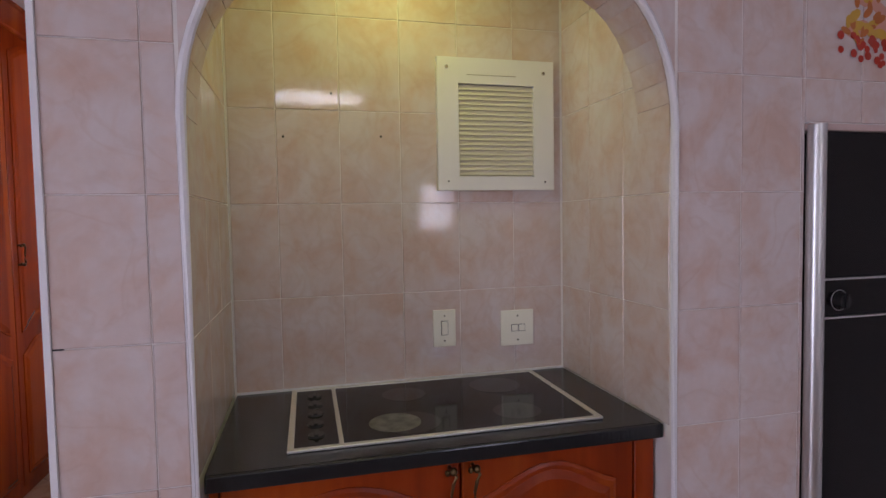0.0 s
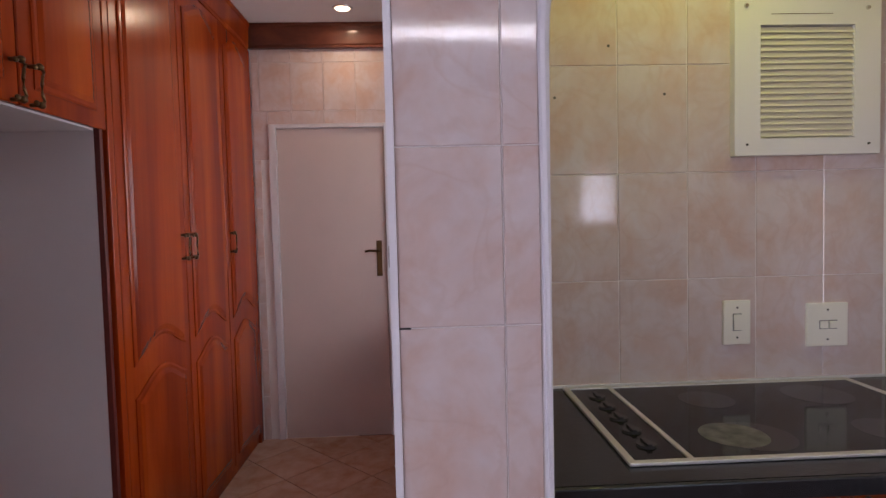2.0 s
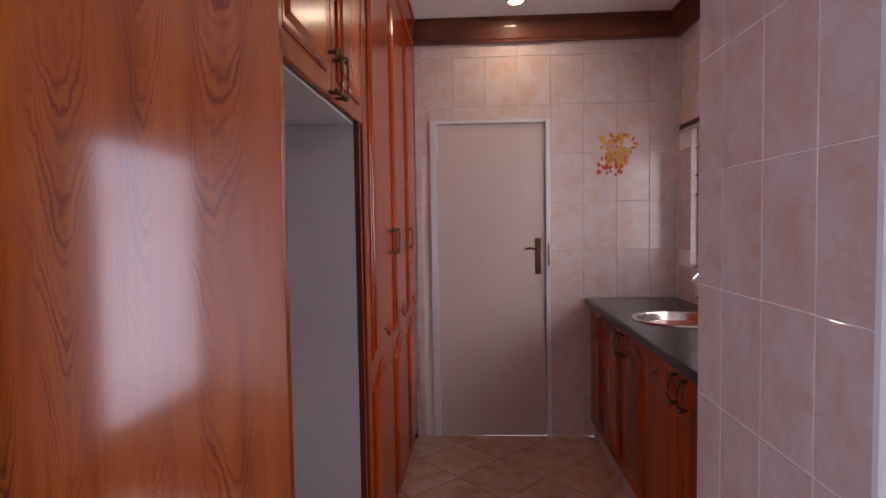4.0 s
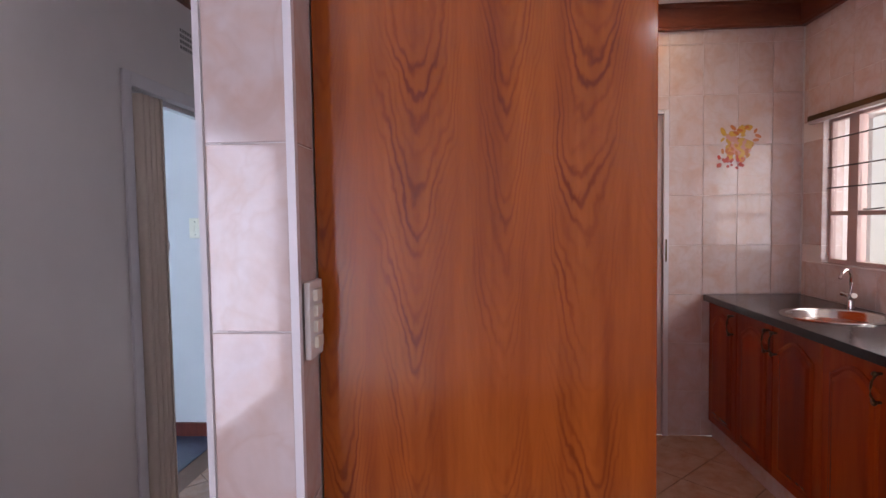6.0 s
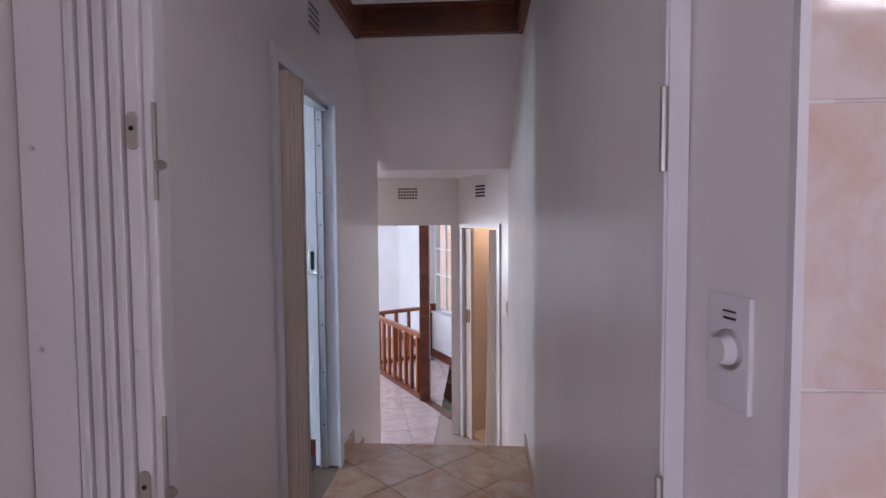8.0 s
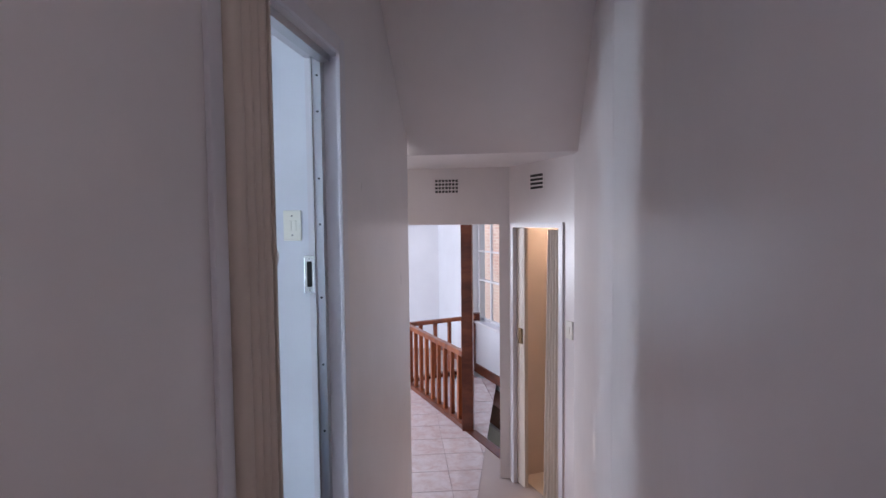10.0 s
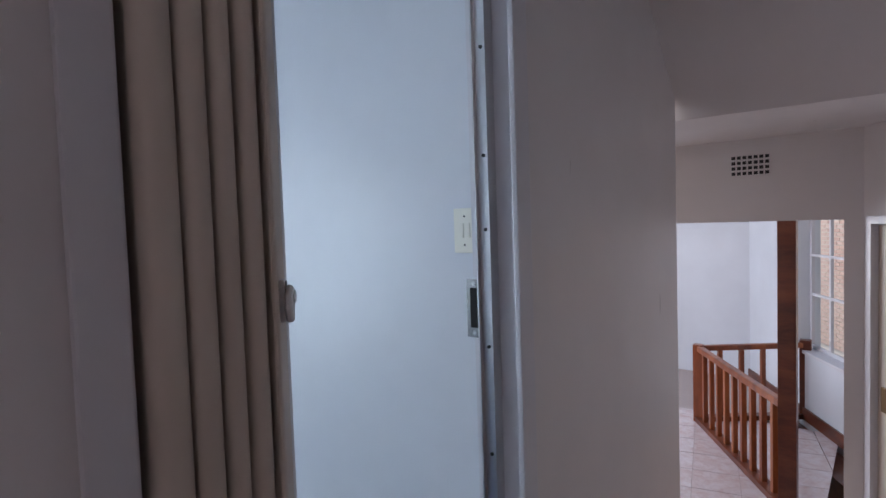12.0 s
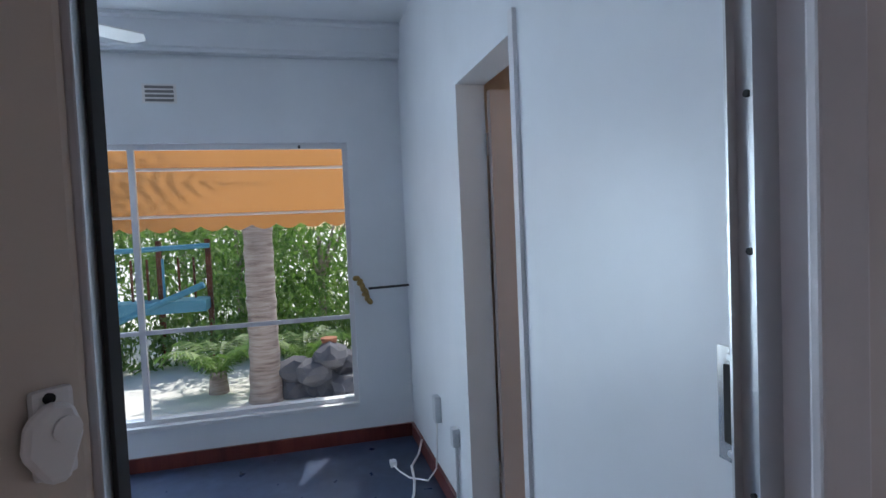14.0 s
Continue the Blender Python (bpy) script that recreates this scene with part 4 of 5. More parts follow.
air_vent((-1.975, YE, 1.60), pose(0, 0, 0), 0.19, 0.115, 7, 4, "white perforated air brick over the landing opening")

# bedroom doorway: casing, folding door, channel, strike
bm = bmesh.new()
bx(XL, XL + 0.016, 3.592, 3.650, 0.0, 2.10, 0.004, bm=bm)
bx(XL, XL + 0.016, 4.497, 4.560, 0.0, 2.10, 0.004, bm=bm)
bx(XL, XL + 0.016, 3.650, 4.497, 2.035, 2.10, 0.004, bm=bm)
bx(XL - 0.14, XL, 4.530, 4.572, 0.0, 2.035, 0.0, bm=bm)
bx(XL - 0.14, XL, 3.622, 4.530, 2.035, 2.062, 0.0, bm=bm)
structure("door_frame_bedroom", bm, M_FRAME, "white painted frame of the bedroom doorway")
ch = structure("trim_channel", boxes((-2.186, -2.144, 4.508, 4.530, 0.0, 2.03), (-2.186, -2.182, 4.496, 4.508, 0.0, 2.03), (-2.148, -2.144, 4.496, 4.508, 0.0, 2.03)), M_ALU, "grey aluminium channel on the door jamb")
for z in (0.25, 0.55, 0.82, 1.09, 1.38, 1.56, 1.82, 1.96):
    part("screw", cyl((-2.163, 4.509, z), (-2.163, 4.504, z), 0.0045, 8), M_DARK, ch)
structure("trim_head_rail", boxes((-2.150, -2.108, 3.64, 4.50, 2.005, 2.034)), M_ALU, "grey aluminium head rail of the folding door")
st = thing("strike_plate", (-2.20, 4.528, 1.11), "bright steel strike plate on the white door jamb", "lock")
part("plate", bx(-2.240, -2.190, 4.524, 4.530, 1.105, 1.255, 0.001), M_STEEL, st)
part("slot", bx(-2.228, -2.208, 4.5226, 4.5242, 1.130, 1.232), M_DARK, st)
for z in (1.117, 1.243):
    part("screw", cyl((-2.218, 4.5245, z), (-2.218, 4.5215, z), 0.006, 10, 0.004), M_ALU, st, "", True)

fd = thing("folding_door", (-2.10, 3.75, 0.0), "cream vinyl folding door stacked open in the doorway", "door")
n = 8
for k in range(4):
    y0_, y1_ = ((3.662, 3.705), (3.705, 3.742), (3.742, 3.774), (3.774, 3.806))[k]
    bm = bmesh.new()
    ym, hw = (y0_ + y1_) / 2, (y1_ - y0_) / 2 - 0.0006
    prof = [(-2.150, ym - hw)] + [(-2.066 + (0.030 + 0.004 * k) * math.sin(math.pi * j / 10) ** 0.55, ym - hw * math.cos(math.pi * j / 10)) for j in range(11)] + [(-2.150, ym + hw)]
    lo = [bm.verts.new((px, py, 0.012)) for px, py in prof]
    hi = [bm.verts.new((px, py, 2.004)) for px, py in prof]
    for j in range(len(prof)):
        jn = (j + 1) % len(prof)
        bm.faces.new((lo[j], lo[jn], hi[jn], hi[j]))
    bm.faces.new(lo[::-1]), bm.faces.new(hi)
    part("pleat", bm, M_CREAM, fd, "", True)
# Added slab behind the pleats, stops light leaking in at the jamb.
part("backing", bx(-2.156, -2.1505, 3.623, 3.815, 0.012, 2.004), M_CREAM, fd)
post = prism([(-2.140, -3.853), (-2.066, -3.855), (-2.024, -3.808), (-2.140, -3.8075)], 1.992, Matrix.Translation((0, 0, 0.012)) @ pose(0, 0, 0, 90, 0, 0), 0.003)
zs_ = [v.co.z for v in post.verts]
bmesh.ops.translate(post, vec=(0, 0, 0.012 - min(zs_)), verts=post.verts)
if sum(v.co.y for v in post.verts) < 0:
    bmesh.ops.scale(post, vec=(1, -1, 1), verts=post.verts)
    bmesh.ops.reverse_faces(post, faces=post.faces[:])
part("lead_post", post, M_CREAM, fd)
part("post_bead", cyl((-2.024, 3.810, 0.012), (-2.024, 3.810, 2.004), 0.0045, 8), M_CREAM, fd, "", True)
part("edge_strip", bx(-2.128, -2.070, 3.8545, 3.862, 0.012, 2.004, 0.002), M_ALU, fd, "dark aluminium closing edge")
part("edge_seal", bx(-2.114, -2.086, 3.862, 3.866, 0.012, 2.004, 0.001), M_DARK, fd)
HM = Matrix.Translation((-2.053, 3.838, 1.300)) @ pose(0, 0, 0, 0, 0, 136)
bm = bx(-0.013, 0.013, -0.008, 0.001, -0.030, 0.030, 0.004)
bmesh.ops.transform(bm, matrix=HM, verts=bm.verts)
part("handle_base", bm, M_WPL, fd, "white plastic handle base")
bm = prism([(-0.021, -0.008), (-0.008, -0.030), (0.005, -0.031), (0.016, 0.0), (0.010, 0.019), (-0.004, 0.023), (-0.018, 0.012)], 0.010, None, 0.003)
bmesh.ops.transform(bm, matrix=HM @ Matrix.Translation((-0.002, -0.018, 0)), verts=bm.verts)
part("handle", bm, M_WPL, fd, "white plastic pull handle")
bm = cyl((0.002, -0.020, 0.004), (0.002, -0.006, 0.004), 0.009, 12)
bmesh.ops.transform(bm, matrix=HM, verts=bm.verts)
part("handle_stem", bm, M_WPL, fd)
bm = cyl((-0.003, -0.0095, 0.024), (-0.003, -0.0075, 0.024), 0.0038, 10)
bmesh.ops.transform(bm, matrix=HM, verts=bm.verts)
part("screw", bm, M_DARK, fd)

# ---- bedroom ----
def north_plate(name, x0, x1, z0, z1, rock, label):
    t = thing(name, ((x0 + x1) / 2, BY, z0), label, "switch")
    part("plate", bx(x0, x1, BY - 0.009, BY, z0, z1, 0.003), M_CREAMPL, t)
    for a, b in rock:
        part("rocker", bx(a, b, BY - 0.0125, BY - 0.008, (z0 + z1) / 2 - 0.022, (z0 + z1) / 2 + 0.022, 0.0015), M_CREAMPL, t)
    for s in (0.18, 0.82):
        part("screw", cyl(((x0 + x1) / 2, BY - 0.0085, z0 + (z1 - z0) * s), ((x0 + x1) / 2, BY - 0.011, z0 + (z1 - z0) * s), 0.003, 8), M_DARK, t)


north_plate("light_switch", -2.395, -2.315, 1.310, 1.440, [(-2.372, -2.358), (-2.350, -2.336)], "cream two-gang light switch on the bedroom wall")
wf = structure("window_2", boxes((BX - 0.06, BX - 0.03, 2.0, 4.33, 0.27, 0.30), (BX - 0.06, BX - 0.03, 2.0, 4.33, 1.955, 1.99), (BX - 0.06, BX - 0.03, 4.30, 4.33, 0.30, 1.955), (BX - 0.06, BX - 0.03, 2.0, 2.03, 0.30, 1.955)), M_FRAME, "white steel window frame facing the garden")
bar(wf, (BX - 0.045, 3.04, 0.30), (BX - 0.045, 3.04, 1.955), 0.034)
bar(wf, (BX - 0.045, 2.03, 0.84), (BX - 0.045, 4.30, 0.84), 0.026, None, "transom")
for a, b, c, d in ((3.06, 4.30, 0.86, 1.955), (3.06, 4.30, 0.30, 0.825), (2.03, 3.02, 0.86, 1.955), (2.03, 3.02, 0.30, 0.825)):
    gl = part("pane", bx(BX - 0.047, BX - 0.044, a, b, c, d), M_GL, wf)
    gl.visible_shadow = False
part("window_sill", bx(BX - 0.03, BX + 0.02, 2.0, 4.33, 0.245, 0.272, 0.004), M_FRAME, wf)
part("latch", bx(BX - 0.03, BX - 0.01, 4.02, 4.035, 1.955, 1.975, 0.002), M_DARK, wf)
structure("baseboard_window", boxes((BX, BX + 0.018, 0.8, BY - 0.018, 0.0, 0.088)), M_SKIRT, "dark red-brown wooden skirting")
structure("baseboard_north", boxes((BX, -3.97, BY - 0.018, BY, 0.0, 0.088), (-3.24, XL - 0.14, BY - 0.018, BY, 0.0, 0.088)), M_SKIRT, "dark red-brown wooden skirting")
cornice("cornice_bedroom", Matrix.Translation((BX, 0.8, CC - 0.05)) @ pose(0, 0, 0, 0, 0, 90) @ pose(0, 0, 0) @ Matrix.Diagonal((1, 1, 1, 1)), BY - 0.8, 0.20, 0.14, "white plaster cornice in the bedroom", M_BED)
structure("trim_bathroom_door", boxes((-3.300, -3.262, BY - 0.014, BY, 0.0, 2.09)), M_FRAME, "white architrave strip beside the bathroom doorway")
d2 = structure("door_2", boxes((-3.955, -3.918, BY + 0.14, 5.50, 0.01, 2.0)), M_DOORP, "beige painted bathroom door standing open")
for z in (1.72, 0.25):
    part("hinge", bx(-3.958, -3.945, BY + 0.128, BY + 0.142, z, z + 0.10, 0.001), M_STEEL, d2)
rod = thing("curtain_holdback", (BX + 0.05, 4.40, 0.95), "gilt leaf-shaped curtain holdback on a dark rod", "holdback")
part("rod", cyl((BX + 0.06, 4.42, 1.03), (BX + 0.06, BY, 1.035), 0.008, 10), M_DARK, rod)
M_GILT = mat("gilt_metal", (0.30, 0.20, 0.07), 0.4, 0.8)
for k in range(7):
    a = k * 0.9
    bm = bmesh.new()
    bmesh.ops.create_uvsphere(bm, u_segments=10, v_segments=6, radius=0.026, matrix=Matrix.Translation((BX + 0.05 + 0.01 * (k % 2), 4.345 + 0.085 * k / 6 + 0.008 * math.sin(a), 1.10 - 0.155 * k / 6)) @ Matrix.Rotation(a, 4, "X") @ Matrix.Diagonal((0.5, 1.0, 0.7, 1)))
    part("leaf", bm, M_GILT, rod, "", True)
air_vent((BX, 3.23, 2.235), pose(0, 0, 0, 0, 0, 90), 0.18, 0.105, 1, 4, "white slotted air vent high on the bedroom wall", True, M_HOLE2)
air_vent((-3.80, BY, 2.42), pose(0, 0, 0), 0.20, 0.11, 7, 4, "white perforated air brick high on the bedroom wall")
M_GREY = mat("grey_plastic", (0.55, 0.57, 0.60), 0.4)
for x, z, w, h in ((-4.52, 0.36, 0.07, 0.14), (-4.16, 0.36, 0.05, 0.09)):
    b = solo("junction_box", bx(x - w / 2, x + w / 2, BY - 0.035, BY, z, z + h, 0.006), M_GREY, (x, BY, z), "small grey plastic cable box low on the wall", "box")
cb = thing("cable", (-4.6, 4.6, 0.0), "white extension cable with a plug lying on the floor", "cable")
part("cord", tube([(-4.52, BY - 0.02, 0.36), (-4.52, BY - 0.025, 0.20), (-4.54, BY - 0.03, 0.09), (-4.58, 4.62, 0.012), (-4.66, 4.53, 0.008), (-4.76, 4.49, 0.008), (-4.84, 4.47, 0.012)], 0.005, 6), M_WPL, cb, "", True)
part("cord", tube([(-4.95, BY - 0.02, 0.10), (-4.93, 4.64, 0.02), (-4.80, 4.57, 0.008), (-4.62, 4.55, 0.008), (-4.48, 4.52, 0.008), (-4.30, 4.46, 0.008), (-4.1, 4.3, 0.008)], 0.0075, 6), M_WPL, cb, "", True)
part("plug", bx(-4.885, -4.835, 4.450, 4.490, 0.0, 0.035, 0.008), M_WPL, cb)
part("cord", tube([(-4.16, BY - 0.012, 0.36), (-4.16, BY - 0.012, 0.10)], 0.009, 6), M_GREY, cb, "", True)
fan = thing("ceiling_fan", (-4.45, 2.66, 2.4), "white ceiling fan on the bedroom ceiling", "fan")
part("motor", cyl((-4.45, 2.66, 2.42), (-4.45, 2.66, 2.56), 0.10, 24, 0.07), M_WPL, fan, "", True)
part("downrod", cyl((-4.45, 2.66, 2.55), (-4.45, 2.66, CC - 0.05), 0.014, 12), M_WPL, fan)
for k in range(4):
    bm = prism([(0.10, -0.045), (0.72, -0.068), (0.76, 0.0), (0.72, 0.068), (0.10, 0.045)], 0.008, pose(0, 0, 0, 82, 0, 0), 0.002)
    bmesh.ops.transform(bm, matrix=Matrix.Translation((-4.45, 2.66, 2.47)) @ pose(0, 0, 0, 0, 0, 127 + 90 * k), verts=bm.verts)
    part("blade", bm, M_WPL, fan)

# ---- landing ----
A, B = Vector((-1.48, YE)), Vector((-0.985, 5.92))
dirv = (B - A).normalized()
ang = math.degrees(math.atan2(dirv.y, dirv.x))
MD = Matrix.Translation((A.x, A.y, 0)) @ pose(0, 0, 0, 0, 0, ang)
L = (B - A).length


def placed(bm, m):
    bmesh.ops.transform(bm, matrix=m, verts=bm.verts)
    return bm


structure("wall_closet", placed(boxes((0.0, L, 0, 0.10, 1.352, 1.81), (0.0, 0.07, 0, 0.10, DROP, 1.352), (0.735, L, 0, 0.10, DROP, 1.352)), MD), M_WHITE, "white slanting wall with the closet doorway")
structure("door_frame_closet", placed(boxes((0.035, 0.075, -0.012, 0.10, DROP, 1.365), (0.715, 0.762, -0.012, 0.10, DROP, 1.365), (0.075, 0.715, -0.012, 0.10, 1.328, 1.365)), MD), M_FRAME, "white frame of the slanting doorway")
structure("wall_closet_inside", placed(boxes((-0.05, 0.0, 0.10, 1.3, DROP, 1.9), (L, L + 0.05, 0.1, 1.3, DROP, 1.9), (-0.05, L + 0.05, 1.3, 1.35, DROP, 1.9), (-0.05, L + 0.05, 0.1, 1.35, 1.9, 1.95), (-0.05, L + 0.05, 0.1, 1.35, DROP - 0.05, DROP)), MD), M_BULK, "warm lit closet interior")
cd = thing("closet_door", (A.x + dirv.x * 0.6, A.y + dirv.y * 0.6, DROP), "cream vinyl folding door half open in the slanting doorway", "door")
for k in range(6):
    x = 0.505 + 0.034 * k
    bm = bmesh.new()
    prof = [(x + 0.017 * (1 - math.cos(math.pi * j / 8)), 0.055 - 0.026 * math.sin(math.pi * j / 8)) for j in range(9)]
    lo = [bm.verts.new((px - 0.05 * (6 - k) / 6, py - 0.01, DROP + 0.01)) for px, py in prof]
    hi = [bm.verts.new((px, py, 1.315)) for px, py in prof]
    for j in range(8):
        bm.faces.new((lo[j], lo[j + 1], hi[j + 1], hi[j]))
    part("pleat", placed(bm, MD), M_CREAM, cd, "", True)
part("jamb_board", placed(bx(0.078, 0.20, 0.02, 0.05, DROP + 0.01, 1.32, 0.003), MD), M_CREAM, cd)
part("strike", placed(bx(0.115, 0.17, 0.012, 0.021, 0.43, 0.55, 0.002), MD), M_BRASS, cd)
air_vent((A.x + dirv.x * 0.42, A.y + dirv.y * 0.42, 1.60), pose(0, 0, 0, 0, 0, ang), 0.19, 0.115, 1, 4, "white slotted air vent over the slanting doorway", True)
s3 = thing("light_switch", (A.x + dirv.x * 0.84, A.y + dirv.y * 0.84, 0.60), "cream light switch on the slanting wall by the closet", "switch")
part("plate", placed(bx(0.795, 0.870, -0.009, 0, 0.605, 0.722, 0.003), MD), M_CREAMPL, s3)
part("rocker", placed(bx(0.822, 0.843, -0.013, -0.008, 0.640, 0.685, 0.001), MD), M_CREAMPL, s3)
structure("wall_taper", prism([(-1.0005, 4.80), (-0.90, 4.80), (-0.90, 6.10), (-1.048, 6.032)], 3.3, Matrix.Translation((0, 0, 2.55)) @ pose(0, 0, 0, -90, 0, 0)), M_WHITE, "white corridor wall running on beside the steps")

# balustrade round the stair well
P = [Vector((-1.93, 7.80)), Vector((-2.87, 9.30)), Vector((-2.02, 9.96))]
bal = thing("balustrade", (P[1].x, P[1].y, DROP), "varnished wooden balustrade round the stair well", "railing")
part("newel", bx(-1.975, -1.865, 7.745, 7.855, DROP, 2.599, 0.004), M_BEAM, bal, "tall dark wooden newel post")
part("newel", bx(P[1].x - 0.045, P[1].x + 0.045, P[1].y - 0.045, P[1].y + 0.045, DROP, 0.085, 0.004), M_RAIL, bal)
part("newel", bx(P[2].x - 0.05, P[2].x + 0.05, P[2].y - 0.05, P[2].y + 0.05, DROP, 0.10, 0.004), M_BEAM, bal)
for a, b, cnt in ((P[0], P[1], 9), (P[1], P[2], 4)):
    d = b - a
    m = Matrix.Translation((a.x, a.y, 0)) @ pose(0, 0, 0, 0, 0, math.degrees(math.atan2(d.y, d.x)))
    part("handrail", placed(bx(0.05, d.length - 0.04, -0.032, 0.032, 0.02, 0.075, 0.012), m), M_RAIL, bal)
    part("bottom_rail", placed(bx(0.0, d.length, -0.05, 0.05, DROP + 0.001, DROP + 0.05, 0.003), m), M_BEAM, bal)
    for k in range(cnt):
        u = d.length * (k + 1) / (cnt + 1)
        part("baluster", placed(bx(u - 0.02, u + 0.02, -0.02, 0.02, DROP + 0.05, 0.02, 0.002), m), M_RAIL, bal)
edge = P[0] - (P[1] - P[0]).normalized() * 0.9
d = P[0] - edge
structure("trim_well_edge", placed(boxes((0, d.length - 0.06, -0.06, 0.04, DROP - 0.20, DROP + 0.006)), Matrix.Translation((edge.x, edge.y, 0)) @ pose(0, 0, 0, 0, 0, math.degrees(math.atan2(d.y, d.x)))), M_BEAM, "dark wooden edging of the stair well")
# window wall of the landing, parallel to the front rail
WM = Matrix.Translation((-2.16, 10.16, 0)) @ pose(0, 0, 0, 0, 0, math.degrees(math.atan2(-0.62, 0.34)))
structure("wall_landing_window", placed(boxes((-1.4, 0.12, 0, 0.22, DROP, 2.6), (0.12, 1.55, 0, 0.22, -3.0, 0.0), (0.12, 1.55, 0, 0.22, 1.75, 2.6), (1.55, 4.2, 0, 0.22, -3.0, 2.6), (-1.4, 0.12, 0, 0.22, -3.0, DROP)), WM), M_BED, "white landing wall with a tall window")
w3 = structure("window_3", placed(boxes((0.12, 1.55, 0.12, 0.15, 0.0, 0.035), (0.12, 1.55, 0.12, 0.15, 1.715, 1.75), (0.12, 0.155, 0.12, 0.15, 0.035, 1.715), (1.515, 1.55, 0.12, 0.15, 0.035, 1.715)), WM), M_FRAME, "white steel window on the landing")
for z in (0.55, 0.95):
    part("transom", placed(bx(0.155, 1.515, 0.122, 0.148, z - 0.012, z + 0.012), WM), M_FRAME, w3)
part("mullion", placed(bx(0.50, 0.53, 0.122, 0.148, 0.035, 1.715), WM), M_FRAME, w3)
part("window_sill", placed(bx(0.10, 1.57, -0.02, 0.12, -0.03, 0.002, 0.003), WM), M_FRAME, w3)
structure("baseboard_landing", placed(boxes((-1.4, 4.0, -0.02, 0, DROP, DROP + 0.12)), WM), M_BEAM, "dark wooden stair skirting")
structure("trim_stair_string", placed(boxes((0.1, 4.0, -0.30, -0.021, DROP - 0.30, DROP - 0.06)), WM), M_BEAM, "dark wooden ledge inside the stair well")
structure("wall_well", placed(boxes((0.0, 4.0, -0.34, -0.31, -3.0, DROP - 0.30)), WM), M_BED, "pale wall inside the stair well")
structure("floor_lower", boxes((-5.6, 3.2, 5.5, 12.2, -3.3, -3.2)), M_CARPET, "dark floor below the stair well")
# brick wall outside the landing window
bw = structure("wall_brick_outside", placed(boxes((-9.0, 7.0, 3.31, 3.6, -3.0, 2.8)), WM), paint("mortar", (0.70, 0.65, 0.60), 0.9), "mortar bed of the brick wall outside")
M_BRK = mat("red_brick", (0.42, 0.17, 0.10), 0.85)
g = G(M_BRK)
oi = g.n("ShaderNodeObjectInfo")
g.color(g.mix(0.5, g.ramp(oi.outputs["Random"], [(0.0, (0.64, 0.44, 0.38)), (0.5, (0.54, 0.33, 0.28)), (1.0, (0.74, 0.62, 0.56))]), g.ramp(g.noise(g.coords(rand=9.0), 26, 5), [(0.3, (0.46, 0.26, 0.21)), (0.7, (0.76, 0.62, 0.55))])))
g.bump(g.noise(g.coords(rand=9.0), 60, 4), 0.5, 0.003)
BRK = bpy.data.meshes.new("brick")
bm = bx(-0.108, 0.108, -0.012, 0.03, -0.0345, 0.0345, 0.004)
bm.to_mesh(BRK)
bm.free()
BRK.materials.append(M_BRK)
rest = bmesh.new()
for r in range(46):
    for c in range(26):
        p = (-8.3 + 0.23 * c + (0.115 if r % 2 else 0), 3.305, -1.4 + 0.085 * r)
        if 9 <= c < 20 and 15 <= r < 42:
            ob = new("brick", BRK)
            ob.parent = bw
            ob.matrix_world = WM @ Matrix.Translation(p) @ pose(0, 0, 0, random.uniform(-0.6, 0.6), 0, random.uniform(-0.5, 0.5))
        else:
            bx(p[0] - 0.108, p[0] + 0.108, 3.293, 3.335, p[2] - 0.0345, p[2] + 0.0345, 0.0, bm=rest)
tagged(finish("bricks", placed(rest, WM), M_BRK), "weathered red bricks of the wall outside the landing", "brick", "", "stuff")
pend = thing("ceiling_lamp", (-2.9, 10.2, 2.2), "small brass ceiling lamp on the landing", "lamp")
part("stem", cyl((-2.35, 9.6, 1.50), (-2.35, 9.6, 2.599), 0.008, 8), M_BRASS, pend)
part("shade", cyl((-2.35, 9.6, 1.40), (-2.35, 9.6, 1.50), 0.09, 16, 0.03), M_BRASS, pend, "", True)

# ---- garden ----
M_LEAF = mat("leaf_green", (0.08, 0.16, 0.03), 0.5)
g = G(M_LEAF)
geo = g.n("ShaderNodeNewGeometry")
g.color(g.ramp(geo.outputs["Random Per Island"], [(0.0, (0.07, 0.13, 0.05)), (0.5, (0.18, 0.29, 0.09)), (1.0, (0.36, 0.44, 0.18))]))
g.b.inputs["Transmission Weight"].default_value = 0.0
tr = g.n("ShaderNodeBsdfTranslucent")
tr.inputs[0].default_value = (0.16, 0.30, 0.05, 1)
mx = g.n("ShaderNodeMixShader")
mx.inputs[0].default_value = 0.5
outn = M_LEAF.node_tree.nodes["Material Output"]
g.l(g.b.outputs[0], mx.inputs[1]), g.l(tr.outputs[0], mx.inputs[2]), g.l(mx.outputs[0], outn.inputs[0])
M_BARK = mat("palm_bark", (0.34, 0.28, 0.24), 0.9)
g = G(M_BARK)
v = g.coords((1, 1, 9))
g.color(g.ramp(g.noise(v, 3, 5), [(0.3, (0.20, 0.15, 0.13)), (0.5, (0.36, 0.29, 0.26)), (0.75, (0.48, 0.42, 0.38))]))
g.bump(g.noise(v, 8, 4), 0.6, 0.01)


